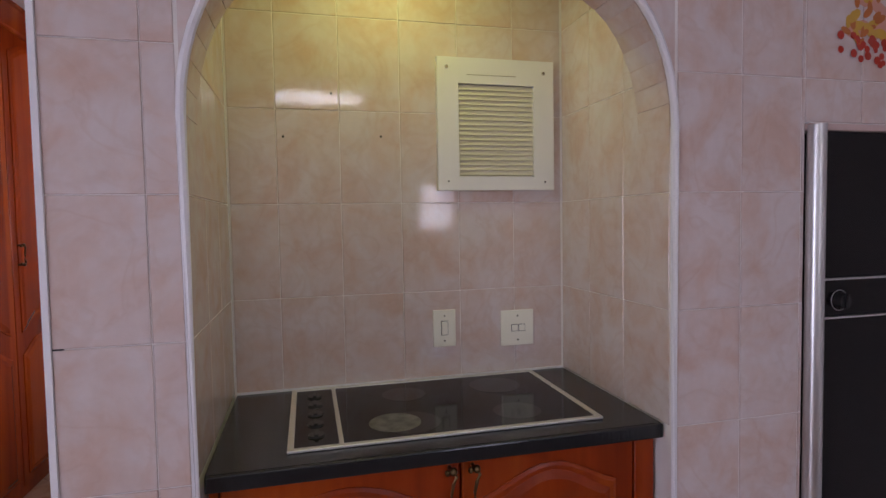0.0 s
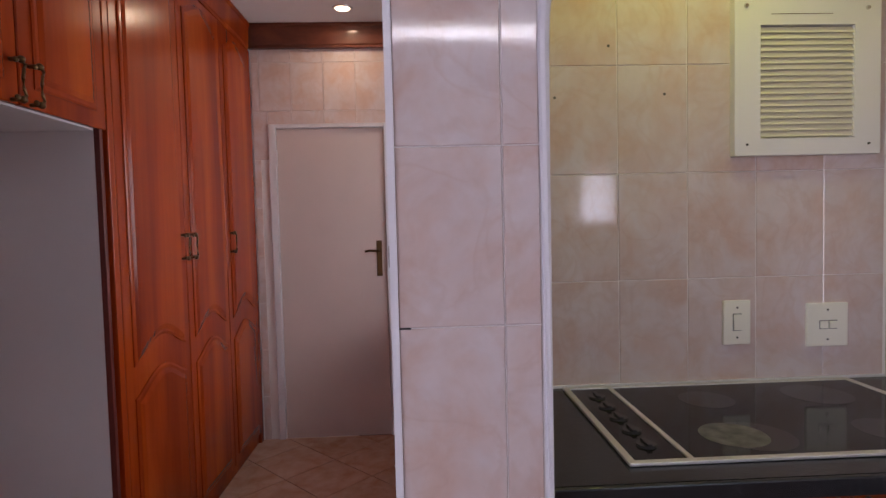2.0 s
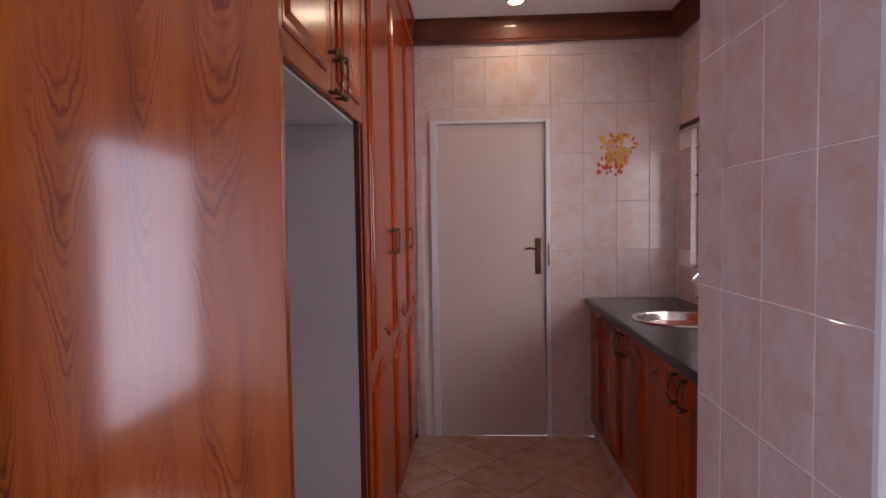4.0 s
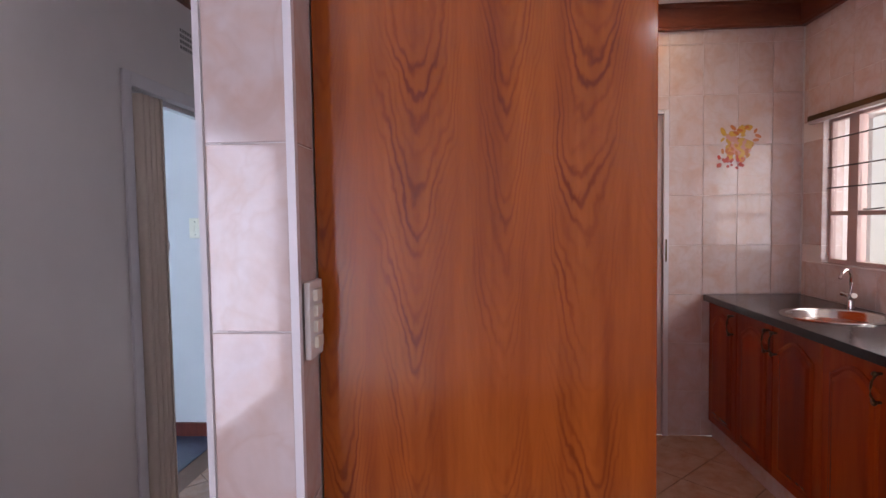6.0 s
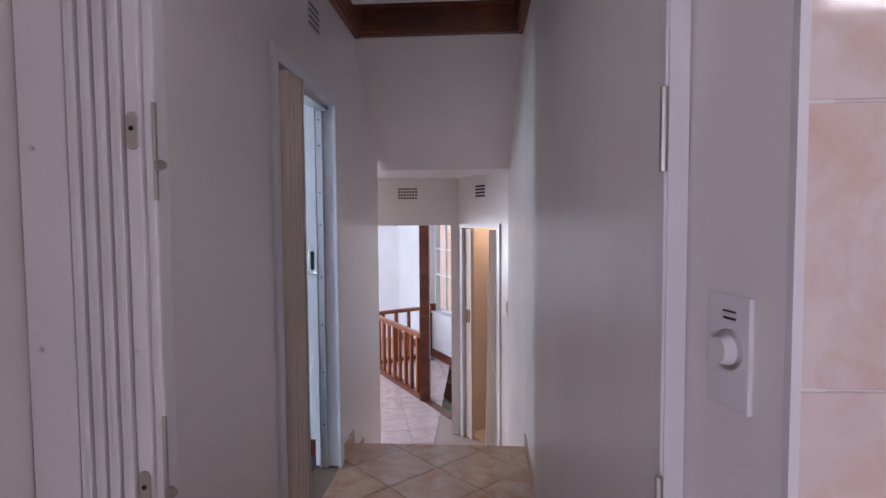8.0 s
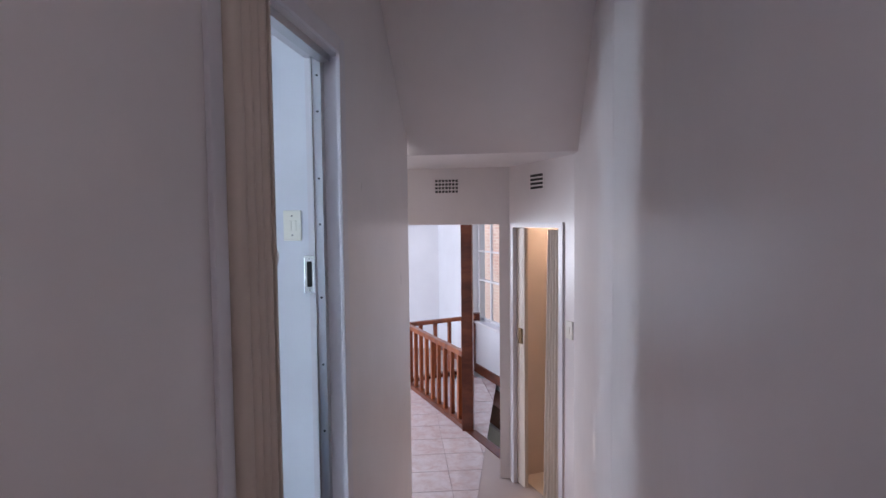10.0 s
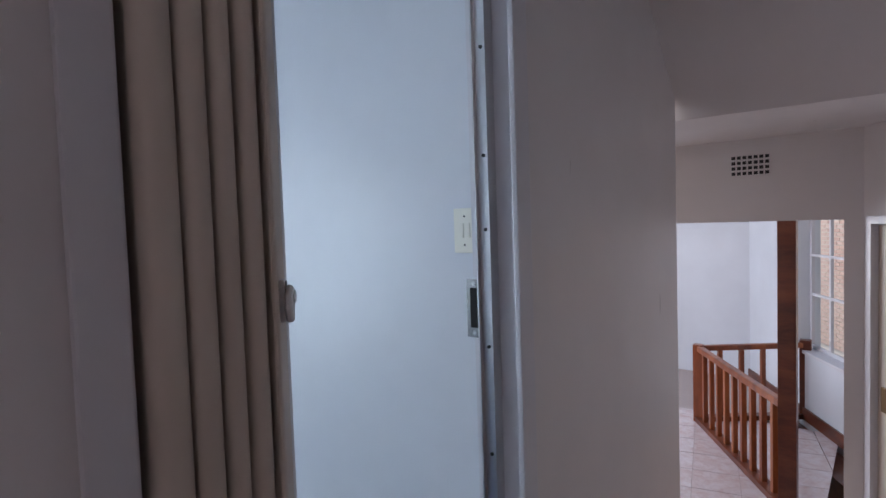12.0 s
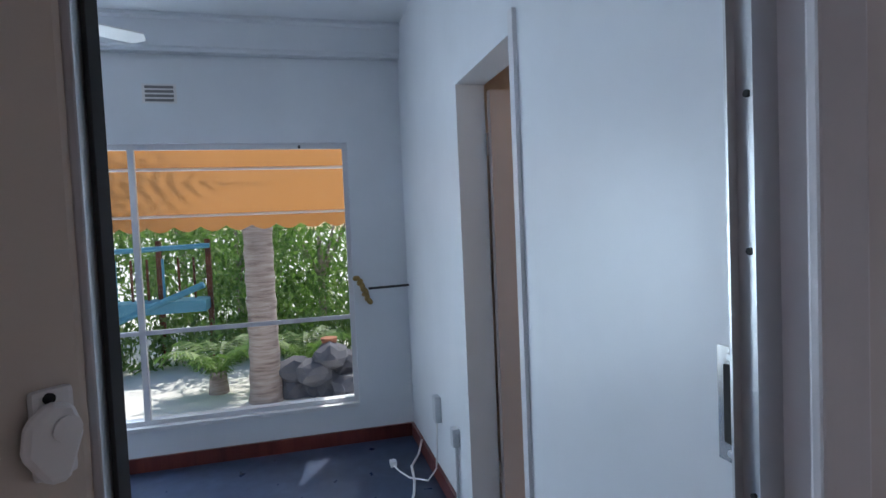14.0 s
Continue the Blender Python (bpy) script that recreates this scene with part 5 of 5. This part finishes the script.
def leaves(blobs, count, size, seed):
    """Many small leaves over uneven blobs (x, y, z, rx, ry, rz), as one mesh."""
    rnd = random.Random(seed)
    vs, fs = [], []
    for k in range(count):
        x, y, z, rx, ry, rz = blobs[rnd.randrange(len(blobs))]
        a, b, r = rnd.uniform(0, 6.283), math.acos(rnd.uniform(-1, 1)), rnd.uniform(0.55, 1.08)
        p = Vector((x + rx * r * math.sin(b) * math.cos(a), y + ry * r * math.sin(b) * math.sin(a), z + rz * r * math.cos(b)))
        q = Euler((rnd.uniform(0, 6.28), rnd.uniform(0, 6.28), rnd.uniform(0, 6.28))).to_matrix()
        s = size * rnd.uniform(0.6, 1.5)
        i = len(vs)
        for u, w in ((-s, 0), (0, -s * 0.38), (s, 0), (0, s * 0.38)):
            vs.append(p + q @ Vector((u, w, 0)))
        fs.append((i, i + 1, i + 2, i + 3))
    return vs, fs


def tree(name, x, y, ground, h, blobs, count, size, seed, label):
    t = thing(name, (x, y, ground), label, "tree")
    rnd = random.Random(seed)
    bm = cyl((x, y, ground), (x + 0.1, y, ground + h), 0.10, 10, 0.05)
    for k in range(4):
        a = rnd.uniform(0, 6.28)
        cyl((x + 0.05, y, ground + h * 0.6), (x + 0.8 * math.cos(a), y + 0.8 * math.sin(a), ground + h * 1.2), 0.045, 6, 0.015, bm=bm)
    part("trunk", bm, M_BARK, t, "", True)
    vs, fs = leaves([(x + bx_, y + by_, ground + bz_, rx, ry, rz) for bx_, by_, bz_, rx, ry, rz in blobs], count, size, seed)
    me = bpy.data.meshes.new("crown")
    me.from_pydata([v - Vector((x, y, ground)) for v in vs], [], fs)
    me.materials.append(M_LEAF)
    ob = new("crown", me)
    ob.parent = t
    return t


GZ = -1.1
tree("tree", -15.0, 2.6, GZ, 2.6, [(0, 0, 2.9, 1.4, 1.5, 1.4), (0.6, 1.2, 1.6, 1.1, 1.1, 1.3), (0.3, -1.0, 2.0, 1.1, 1.1, 1.3), (0.8, 0.3, 0.9, 0.9, 1.3, 0.9)], 5200, 0.075, 4, "broad dense green garden tree")
tree("tree", -14.0, 4.4, GZ, 2.4, [(0, 0, 2.5, 1.4, 1.5, 1.4), (0.6, 1.0, 1.4, 1.1, 1.1, 1.3), (0.2, -1.2, 1.8, 1.0, 1.0, 1.3), (0.6, -0.4, 0.8, 0.9, 1.4, 0.8)], 5200, 0.06, 7, "grey-green bushy garden tree")
tree("tree", -18.5, 0.8, GZ, 3.6, [(0, 0, 4.0, 1.8, 2.0, 1.8), (1, 1.5, 2.6, 1.4, 1.4, 1.6), (0, -2.0, 3.0, 1.6, 1.6, 1.8)], 4200, 0.09, 9, "tall green garden tree behind the deck")
tree("tree", -13.5, 6.9, GZ, 2.6, [(0, 0, 2.6, 1.5, 1.5, 1.6), (0.4, -1.0, 1.2, 1.0, 1.0, 1.2)], 3200, 0.07, 12, "green garden tree by the boundary")
hv, hf = leaves([(-17.5, -6 + 1.4 * k, 0.2, 0.9, 1.1, 1.6) for k in range(12)], 15000, 0.10, 21)
me = bpy.data.meshes.new("hedge")
me.from_pydata(hv, [], hf)
me.materials.append(M_LEAF)
tagged(new("hedge", me), "tall loose green hedge behind the garden trees", "hedge", "", "stuff")
palm = thing("palm_tree", (-10.3, 3.39, GZ), "stout ringed grey-brown palm trunk in the garden", "tree")
bm = bmesh.new()
rings = []
for k in range(61):
    z = GZ + 7.4 * k / 60
    r = 0.205 + (0.016 if k % 3 == 0 else 0.0) + 0.05 * math.exp(-k / 4)
    rings.append([bm.verts.new((-10.3 + r * math.cos(2 * math.pi * j / 20), 3.39 + r * math.sin(2 * math.pi * j / 20), z)) for j in range(20)])
for u, w in zip(rings, rings[1:]):
    for j in range(20):
        bm.faces.new((u[j], u[(j + 1) % 20], w[(j + 1) % 20], w[j]))
part("trunk", bm, M_BARK, palm, "", True)


def frond(x, y, z, a, length, seed):
    """An arching frond with narrow leaflets."""
    rnd = random.Random(seed)
    bm = bmesh.new()
    c, s = math.cos(a), math.sin(a)
    n = 22
    for k in range(n):
        u = k / n
        r, h = length * u * 0.8, length * (1.15 * u - 0.80 * u * u)
        p = Vector((x + r * c, y + r * s, z + h))
        w = 0.32 * math.sin(math.pi * min(1, u + 0.12)) * length
        for sg in (-1, 1):
            q = p + Vector((-s * sg * w + c * 0.12, c * sg * w + s * 0.12, -0.10 + rnd.uniform(-0.03, 0.05)))
            o = Vector((c, s, 0.3)) * 0.022
            bm.faces.new([bm.verts.new(v) for v in (p - o, q, p + o)])
    return bm


for cx, cy in ((-11.0, 2.62), (-11.2, 3.95)):
    cy_ = thing("cycad", (cx, cy, GZ), "bright green arching cycad in the garden bed", "plant")
    part("stem", cyl((cx, cy, GZ), (cx, cy, GZ + 0.35), 0.16, 12, 0.12), M_BARK, cy_, "", True)
    for k in range(13):
        part("frond", frond(cx, cy, GZ + 0.33, k * 2 * math.pi / 13 + 0.2, 0.95 + 0.1 * (k % 3), k), M_LEAF, cy_)
# Crown out of view, its height set to cast shadows on the awning.
for k in range(14):
    part("frond", frond(-10.3, 3.39, 6.2, k * 2 * math.pi / 14 + 0.1, 3.0 + 0.25 * (k % 3), 40 + k), M_LEAF, palm)
sv_, sf_ = leaves([(-12.9 - 0.3 * (k % 3), -1.5 + 0.62 * k, -0.72 + 0.12 * (k % 2), 0.5, 0.55, 0.5) for k in range(13)], 6000, 0.07, 33)
me = bpy.data.meshes.new("shrubs")
me.from_pydata(sv_, [], sf_)
me.materials.append(M_LEAF)
tagged(new("shrubs", me), "low loose green shrubs along the garden path", "shrub", "", "stuff")
M_ROCK = paint("garden_rock", (0.13, 0.13, 0.15), 0.9, 0.6)
rnd = random.Random(5)
for k in range(9):
    bm = bmesh.new()
    bmesh.ops.create_icosphere(bm, subdivisions=2, radius=0.28)
    for v_ in bm.verts:
        v_.co *= 1 + rnd.uniform(-0.18, 0.18)
    x, y, z = -10.3 + rnd.uniform(-0.3, 0.3), 4.35 + (k % 5 - 2) * 0.27, GZ + 0.12 + (0.28 if k > 4 else 0) + (0.2 if k == 7 else 0)
    bmesh.ops.transform(bm, matrix=Matrix.Translation((x, y, z)) @ Matrix.Diagonal((1, 1, 0.75, 1)), verts=bm.verts)
    solo("rock", bm, M_ROCK, (x, y, z), "rough grey-blue garden rock in a low mound", "rock", "rocks of the mound")
pot = solo("clay_pot", cyl((-10.3, 4.35, GZ + 0.68), (-10.3, 4.35, GZ + 0.86), 0.09, 14, 0.13), paint("terracotta", (0.36, 0.15, 0.08), 0.8), (-10.3, 4.35, GZ + 0.68), "small terracotta pot on the rock mound", "pot")
M_BLUE = paint("blue_deck_paint", (0.10, 0.30, 0.42), 0.5)
dk = thing("garden_deck", (-13.5, 1.0, GZ), "blue painted raised timber deck with a sloping handrail", "deck")
for y in (0.3, 1.3, 2.2):
    part("post", bx(-13.55, -13.45, y - 0.05, y + 0.05, GZ, 1.35, 0.004), M_BEAM, dk)
part("floor_beam", bx(-13.6, -12.9, -0.4, 2.2, -0.02, 0.20, 0.004), M_BLUE, dk)
part("handrail", tube([(-13.4, -0.4, 1.15), (-13.4, 2.25, 1.22)], 0.05, 8), M_BLUE, dk)
part("handrail", tube([(-13.0, 0.2, -0.30), (-12.8, 2.2, 0.50)], 0.06, 8), M_BLUE, dk)
for k in range(9):
    part("rail_post", bx(-13.42, -13.38, -0.3 + 0.28 * k - 0.02, -0.3 + 0.28 * k + 0.02, 0.17, 1.0), M_BEAM if k % 3 else M_BLUE, dk)
# awning
M_AWN = mat("awning_canvas", (0.44, 0.25, 0.11), 0.8)
g = G(M_AWN)
tr = g.n("ShaderNodeBsdfTranslucent")
tr.inputs[0].default_value = (0.36, 0.165, 0.055, 1)
mx = g.n("ShaderNodeMixShader")
mx.inputs[0].default_value = 0.65
outn = M_AWN.node_tree.nodes["Material Output"]
g.l(g.b.outputs[0], mx.inputs[1]), g.l(tr.outputs[0], mx.inputs[2]), g.l(mx.outputs[0], outn.inputs[0])
aw = thing("awning", (-5.6, 3.5, 2.2), "orange canvas window awning with a scalloped valance", "awning")
bm = bmesh.new()
y0, y1 = 1.4, 4.62
q = [bm.verts.new(p) for p in ((-5.53, y0, 2.28), (-5.53, y1, 2.28), (-6.55, y1, 1.60), (-6.55, y0, 1.60))]
bm.faces.new(q)
part("canopy", bm, M_AWN, aw)
bm = bmesh.new()
for k in range(16):
    ya = y0 + (y1 - y0) * k / 16
    w = (y1 - y0) / 16
    pts = [(ya, 1.60), (ya, 1.50)] + [(ya + w * j / 6, 1.50 - 0.045 * math.sin(math.pi * j / 6)) for j in range(1, 6)] + [(ya + w, 1.50), (ya + w, 1.60)]
    bm.faces.new([bm.verts.new((-6.556, yy, zz)) for yy, zz in pts])
part("valance", bm, M_AWN, aw)
for x, z in ((-6.55, 1.60), (-6.05, 1.925)):
    part("cross_bar", cyl((x, y0, z - 0.012), (x, y1, z - 0.012), 0.012, 8), M_FRAME, aw)
part("arm", cyl((-5.53, 4.45, 1.62), (-6.55, 4.45, 1.60), 0.010, 8), M_FRAME, aw)


# ---- wall and floor tiles ----
ZC = [0.0, 0.29, 0.60, 0.91, 1.22, 1.531, 1.841, 2.151, 2.461, CK]
TILE_MESHES = {}


def tile_mesh(w, h, material, t=0.0022):
    """A tile w wide along x and h high along z, face towards -y, with eased edges; its back lies at y = 0."""
    key = (round(w, 4), round(h, 4), material.name)
    if key not in TILE_MESHES:
        e, a, b = 0.0016, w / 2, h / 2
        vs = [(-a, 0, -b), (a, 0, -b), (a, 0, b), (-a, 0, b), (-a, -t + e, -b), (a, -t + e, -b), (a, -t + e, b), (-a, -t + e, b), (-a + e, -t, -b + e), (a - e, -t, -b + e), (a - e, -t, b - e), (-a + e, -t, b - e)]
        fs = [(8, 9, 10, 11)] + [(4 + k, 4 + (k + 1) % 4, 8 + (k + 1) % 4, 8 + k) for k in range(4)] + [(k, (k + 1) % 4, 4 + (k + 1) % 4, 4 + k) for k in range(4)]
        me = bpy.data.meshes.new("tile")
        me.from_pydata(vs, [], fs)
        me.materials.append(material)
        TILE_MESHES[key] = me
    return TILE_MESHES[key]


def joints(start, pitch, lo, hi):
    """The joints of a row between two ends, where one lies at start."""
    js, k = [lo], math.floor((lo - start) / pitch) + 1
    while start + k * pitch < hi - 0.004:
        if start + k * pitch > lo + 0.004:
            js.append(start + k * pitch)
        k += 1
    return js + [hi]


def tiled(parent, m, us, zs, holes=(), gap=0.0020, material=None, t=0.0022):
    """Tiles between joints us along the wall and zs up it, on the plane y = 0 before m, but not in the holes."""
    par = bpy.data.objects[parent]
    for u0, u1 in zip(us, us[1:]):
        for z0, z1 in zip(zs, zs[1:]):
            cu, cz = (u0 + u1) / 2, (z0 + z1) / 2
            if any(a < cu < b and c < cz < d for a, b, c, d in holes):
                continue
            ob = new("tile", tile_mesh(u1 - u0 - gap, z1 - z0 - gap, material or M_TILE, t))
            ob.parent = par
            ob.matrix_world = m @ Matrix.Translation((cu, random.uniform(-0.0003, 0.0003), cz)) @ pose(0, 0, 0, random.uniform(-0.12, 0.12), 0, random.uniform(-0.12, 0.12))


def facing(axis, value, y0=0):
    """The frame of a wall: its tiles' u runs along x (south) or along y (east, west: mirrored)."""
    return {"s": Matrix.Translation((0, value, 0)), "e": Matrix.Translation((value, 0, 0)) @ pose(0, 0, 0, 0, 0, 90), "w": Matrix.Translation((value, 0, 0)) @ pose(0, 0, 0, 0, 0, -90)}[axis]


def split(us, *cuts):
    return sorted(set(list(us) + list(cuts)))


tiled("wall_partition", facing("s", YF + 0.0035), [0.820, 1.005, 1.070], ZC)
tiled("wall_partition", facing("w", 0.817), [-2.814, -2.668, -2.471, -2.276, -2.112], ZC)
tiled("wall_partition", facing("e", 1.078), [2.116, 2.335, 2.540, YB - 0.002], ZC[3:])
tiled("wall_alcove_back", facing("s", YB), [1.086] + joints(1.234, 0.2053, 1.234, 2.242), ZC[3:])
tiled("wall_oven", facing("w", 2.250), [-YB + 0.002, -2.540, -2.335, -2.116], ZC[3:])
tiled("wall_oven", facing("s", YF + 0.0035), [2.262, 2.460, 2.655, 2.667], ZC)
tiled("wall_oven", facing("s", YF + 0.0035), joints(2.655, 0.207, 2.667, 3.29), [1.722, 1.841, 2.151, 2.461, CK])
tiled("wall_scullery_end", facing("s", YD), joints(0.884, 0.207, -0.195, 1.474), ZC[:7], [(-0.10, 0.68, 0, 1.9)])
tiled("wall_scullery_end", facing("s", YD), joints(0.884, 0.207, -0.195, 1.474), ZC[7:])
tiled("wall_scullery_end", facing("s", YD), joints(0.884, 0.207, 0.679, 1.474), ZC[6:8])
tiled("wall_scullery_end", facing("s", YD), joints(0.884, 0.207, -0.100, 0.679), [2.068, 2.151])
tiled("wall_scullery_end", facing("s", YD), [-0.195, -0.100], ZC[6:8])
tiled("wall_scullery_window", facing("w", 1.482), joints(0, 0.207, -4.797, -2.82), [0.91, WZ0 - 0.004])
tiled("wall_scullery_window", facing("w", 1.482), joints(0, 0.207, -4.797, -2.82), [WZ1 + 0.004, 2.151, 2.461, CK])
tiled("wall_scullery_window", facing("w", 1.482), [-4.797, -4.605], ZC[4:7])
tiled("wall_scullery_window", facing("s", WY1), [1.476, 1.598], [WZ0 + 0.01, 1.22, 1.531, 1.841, WZ1])
sill = Matrix.Translation((0, 0, WZ0)) @ pose(0, 0, 0, -90, 0, 0)
for k in range(8):
    ob = new("tile", tile_mesh(0.204, 0.125, M_TILE))
    ob.parent = bpy.data.objects["wall_scullery_window"]
    ob.matrix_world = Matrix.Translation((1.537, WY1 - 0.105 - 0.207 * k, WZ0)) @ pose(0, 0, 0, -90, 0, 0) @ pose(0, 0, 0, 0, 90, 0)
tiled("wall_pillar_corridor", facing("s", YF + 0.0035), [-0.930, -0.790], ZC)
tiled("wall_pillar_corridor", facing("e", -0.783), [2.112, 2.210], ZC)


def floor_tiles(parent, z, pitch, angle, ox, oy, regions, material, zrot=0.0):
    """Square tiles laid slanting inside rectangles x0, x1, y0, y1; whole pieces where they fit, cut ones at the rims."""
    par = bpy.data.objects[parent]
    c, s = math.cos(radians(angle)), math.sin(radians(angle))
    key = {}
    for x0, x1, y0, y1 in regions:
        n = int(max(x1 - x0, y1 - y0) / pitch) + 4
        cx, cy = (x0 + x1) / 2, (y0 + y1) / 2
        i0, j0 = round(((cx - ox) * c + (cy - oy) * s) / pitch), round((-(cx - ox) * s + (cy - oy) * c) / pitch)
        for i in range(i0 - n, i0 + n):
            for j in range(j0 - n, j0 + n):
                h = pitch / 2 - 0.0028
                tx, ty = ox + (i * c - j * s) * pitch, oy + (i * s + j * c) * pitch
                poly = [Vector((tx + u * c - v * s, ty + u * s + v * c)) for u, v in ((-h, -h), (h, -h), (h, h), (-h, h))]
                for ax, lim, sg in ((0, x0, 1), (0, x1, -1), (1, y0, 1), (1, y1, -1)):
                    out = []
                    for a, b in zip(poly, poly[1:] + poly[:1]):
                        ina, inb = sg * (a[ax] - lim) >= 0, sg * (b[ax] - lim) >= 0
                        if ina:
                            out.append(a)
                        if ina != inb:
                            out.append(a + (b - a) * ((lim - a[ax]) / (b[ax] - a[ax])))
                    poly = out
                    if len(poly) < 3:
                        break
                if len(poly) < 3:
                    continue
                ctr = sum(poly, Vector((0, 0))) / len(poly)
                area2 = abs(sum(a.x * b.y - b.x * a.y for a, b in zip(poly, poly[1:] + poly[:1])))
                if area2 < 0.002:
                    continue
                k = len(poly)
                vs = [(p.x - ctr.x, p.y - ctr.y, -0.006) for p in poly] + [(p.x - ctr.x, p.y - ctr.y, 0.0) for p in poly]
                me = bpy.data.meshes.new("floor_tile")
                me.from_pydata(vs, [], [tuple(range(k, 2 * k))] + [(q, (q + 1) % k, k + (q + 1) % k, k + q) for q in range(k)])
                me.materials.append(material)
                ob = new("tile", me)
                ob.parent = par
                ob.location = (ctr.x, ctr.y, z + random.uniform(0, 0.0004))


floor_tiles("floor_kitchen", 0.0, 0.34, 45, 0.32, 4.20, [(-0.22, 0.965, 2.3, YD)], M_FTILE)
floor_tiles("floor_kitchen", 0.0, 0.34, 45, 0.32, 4.20, [(-1.9, 2.6, 0.4, 2.098)], M_FTILE)
floor_tiles("floor_corridor", 0.0, 0.34, 45, -1.52, 4.30, [(XL, XR, 2.3, 4.86)], M_FTILE)
floor_tiles("floor_landing", DROP, 0.34, 13, -2.2, 7.0, [(-4.6, -1.72, 5.98, 9.6)], M_LTILE)
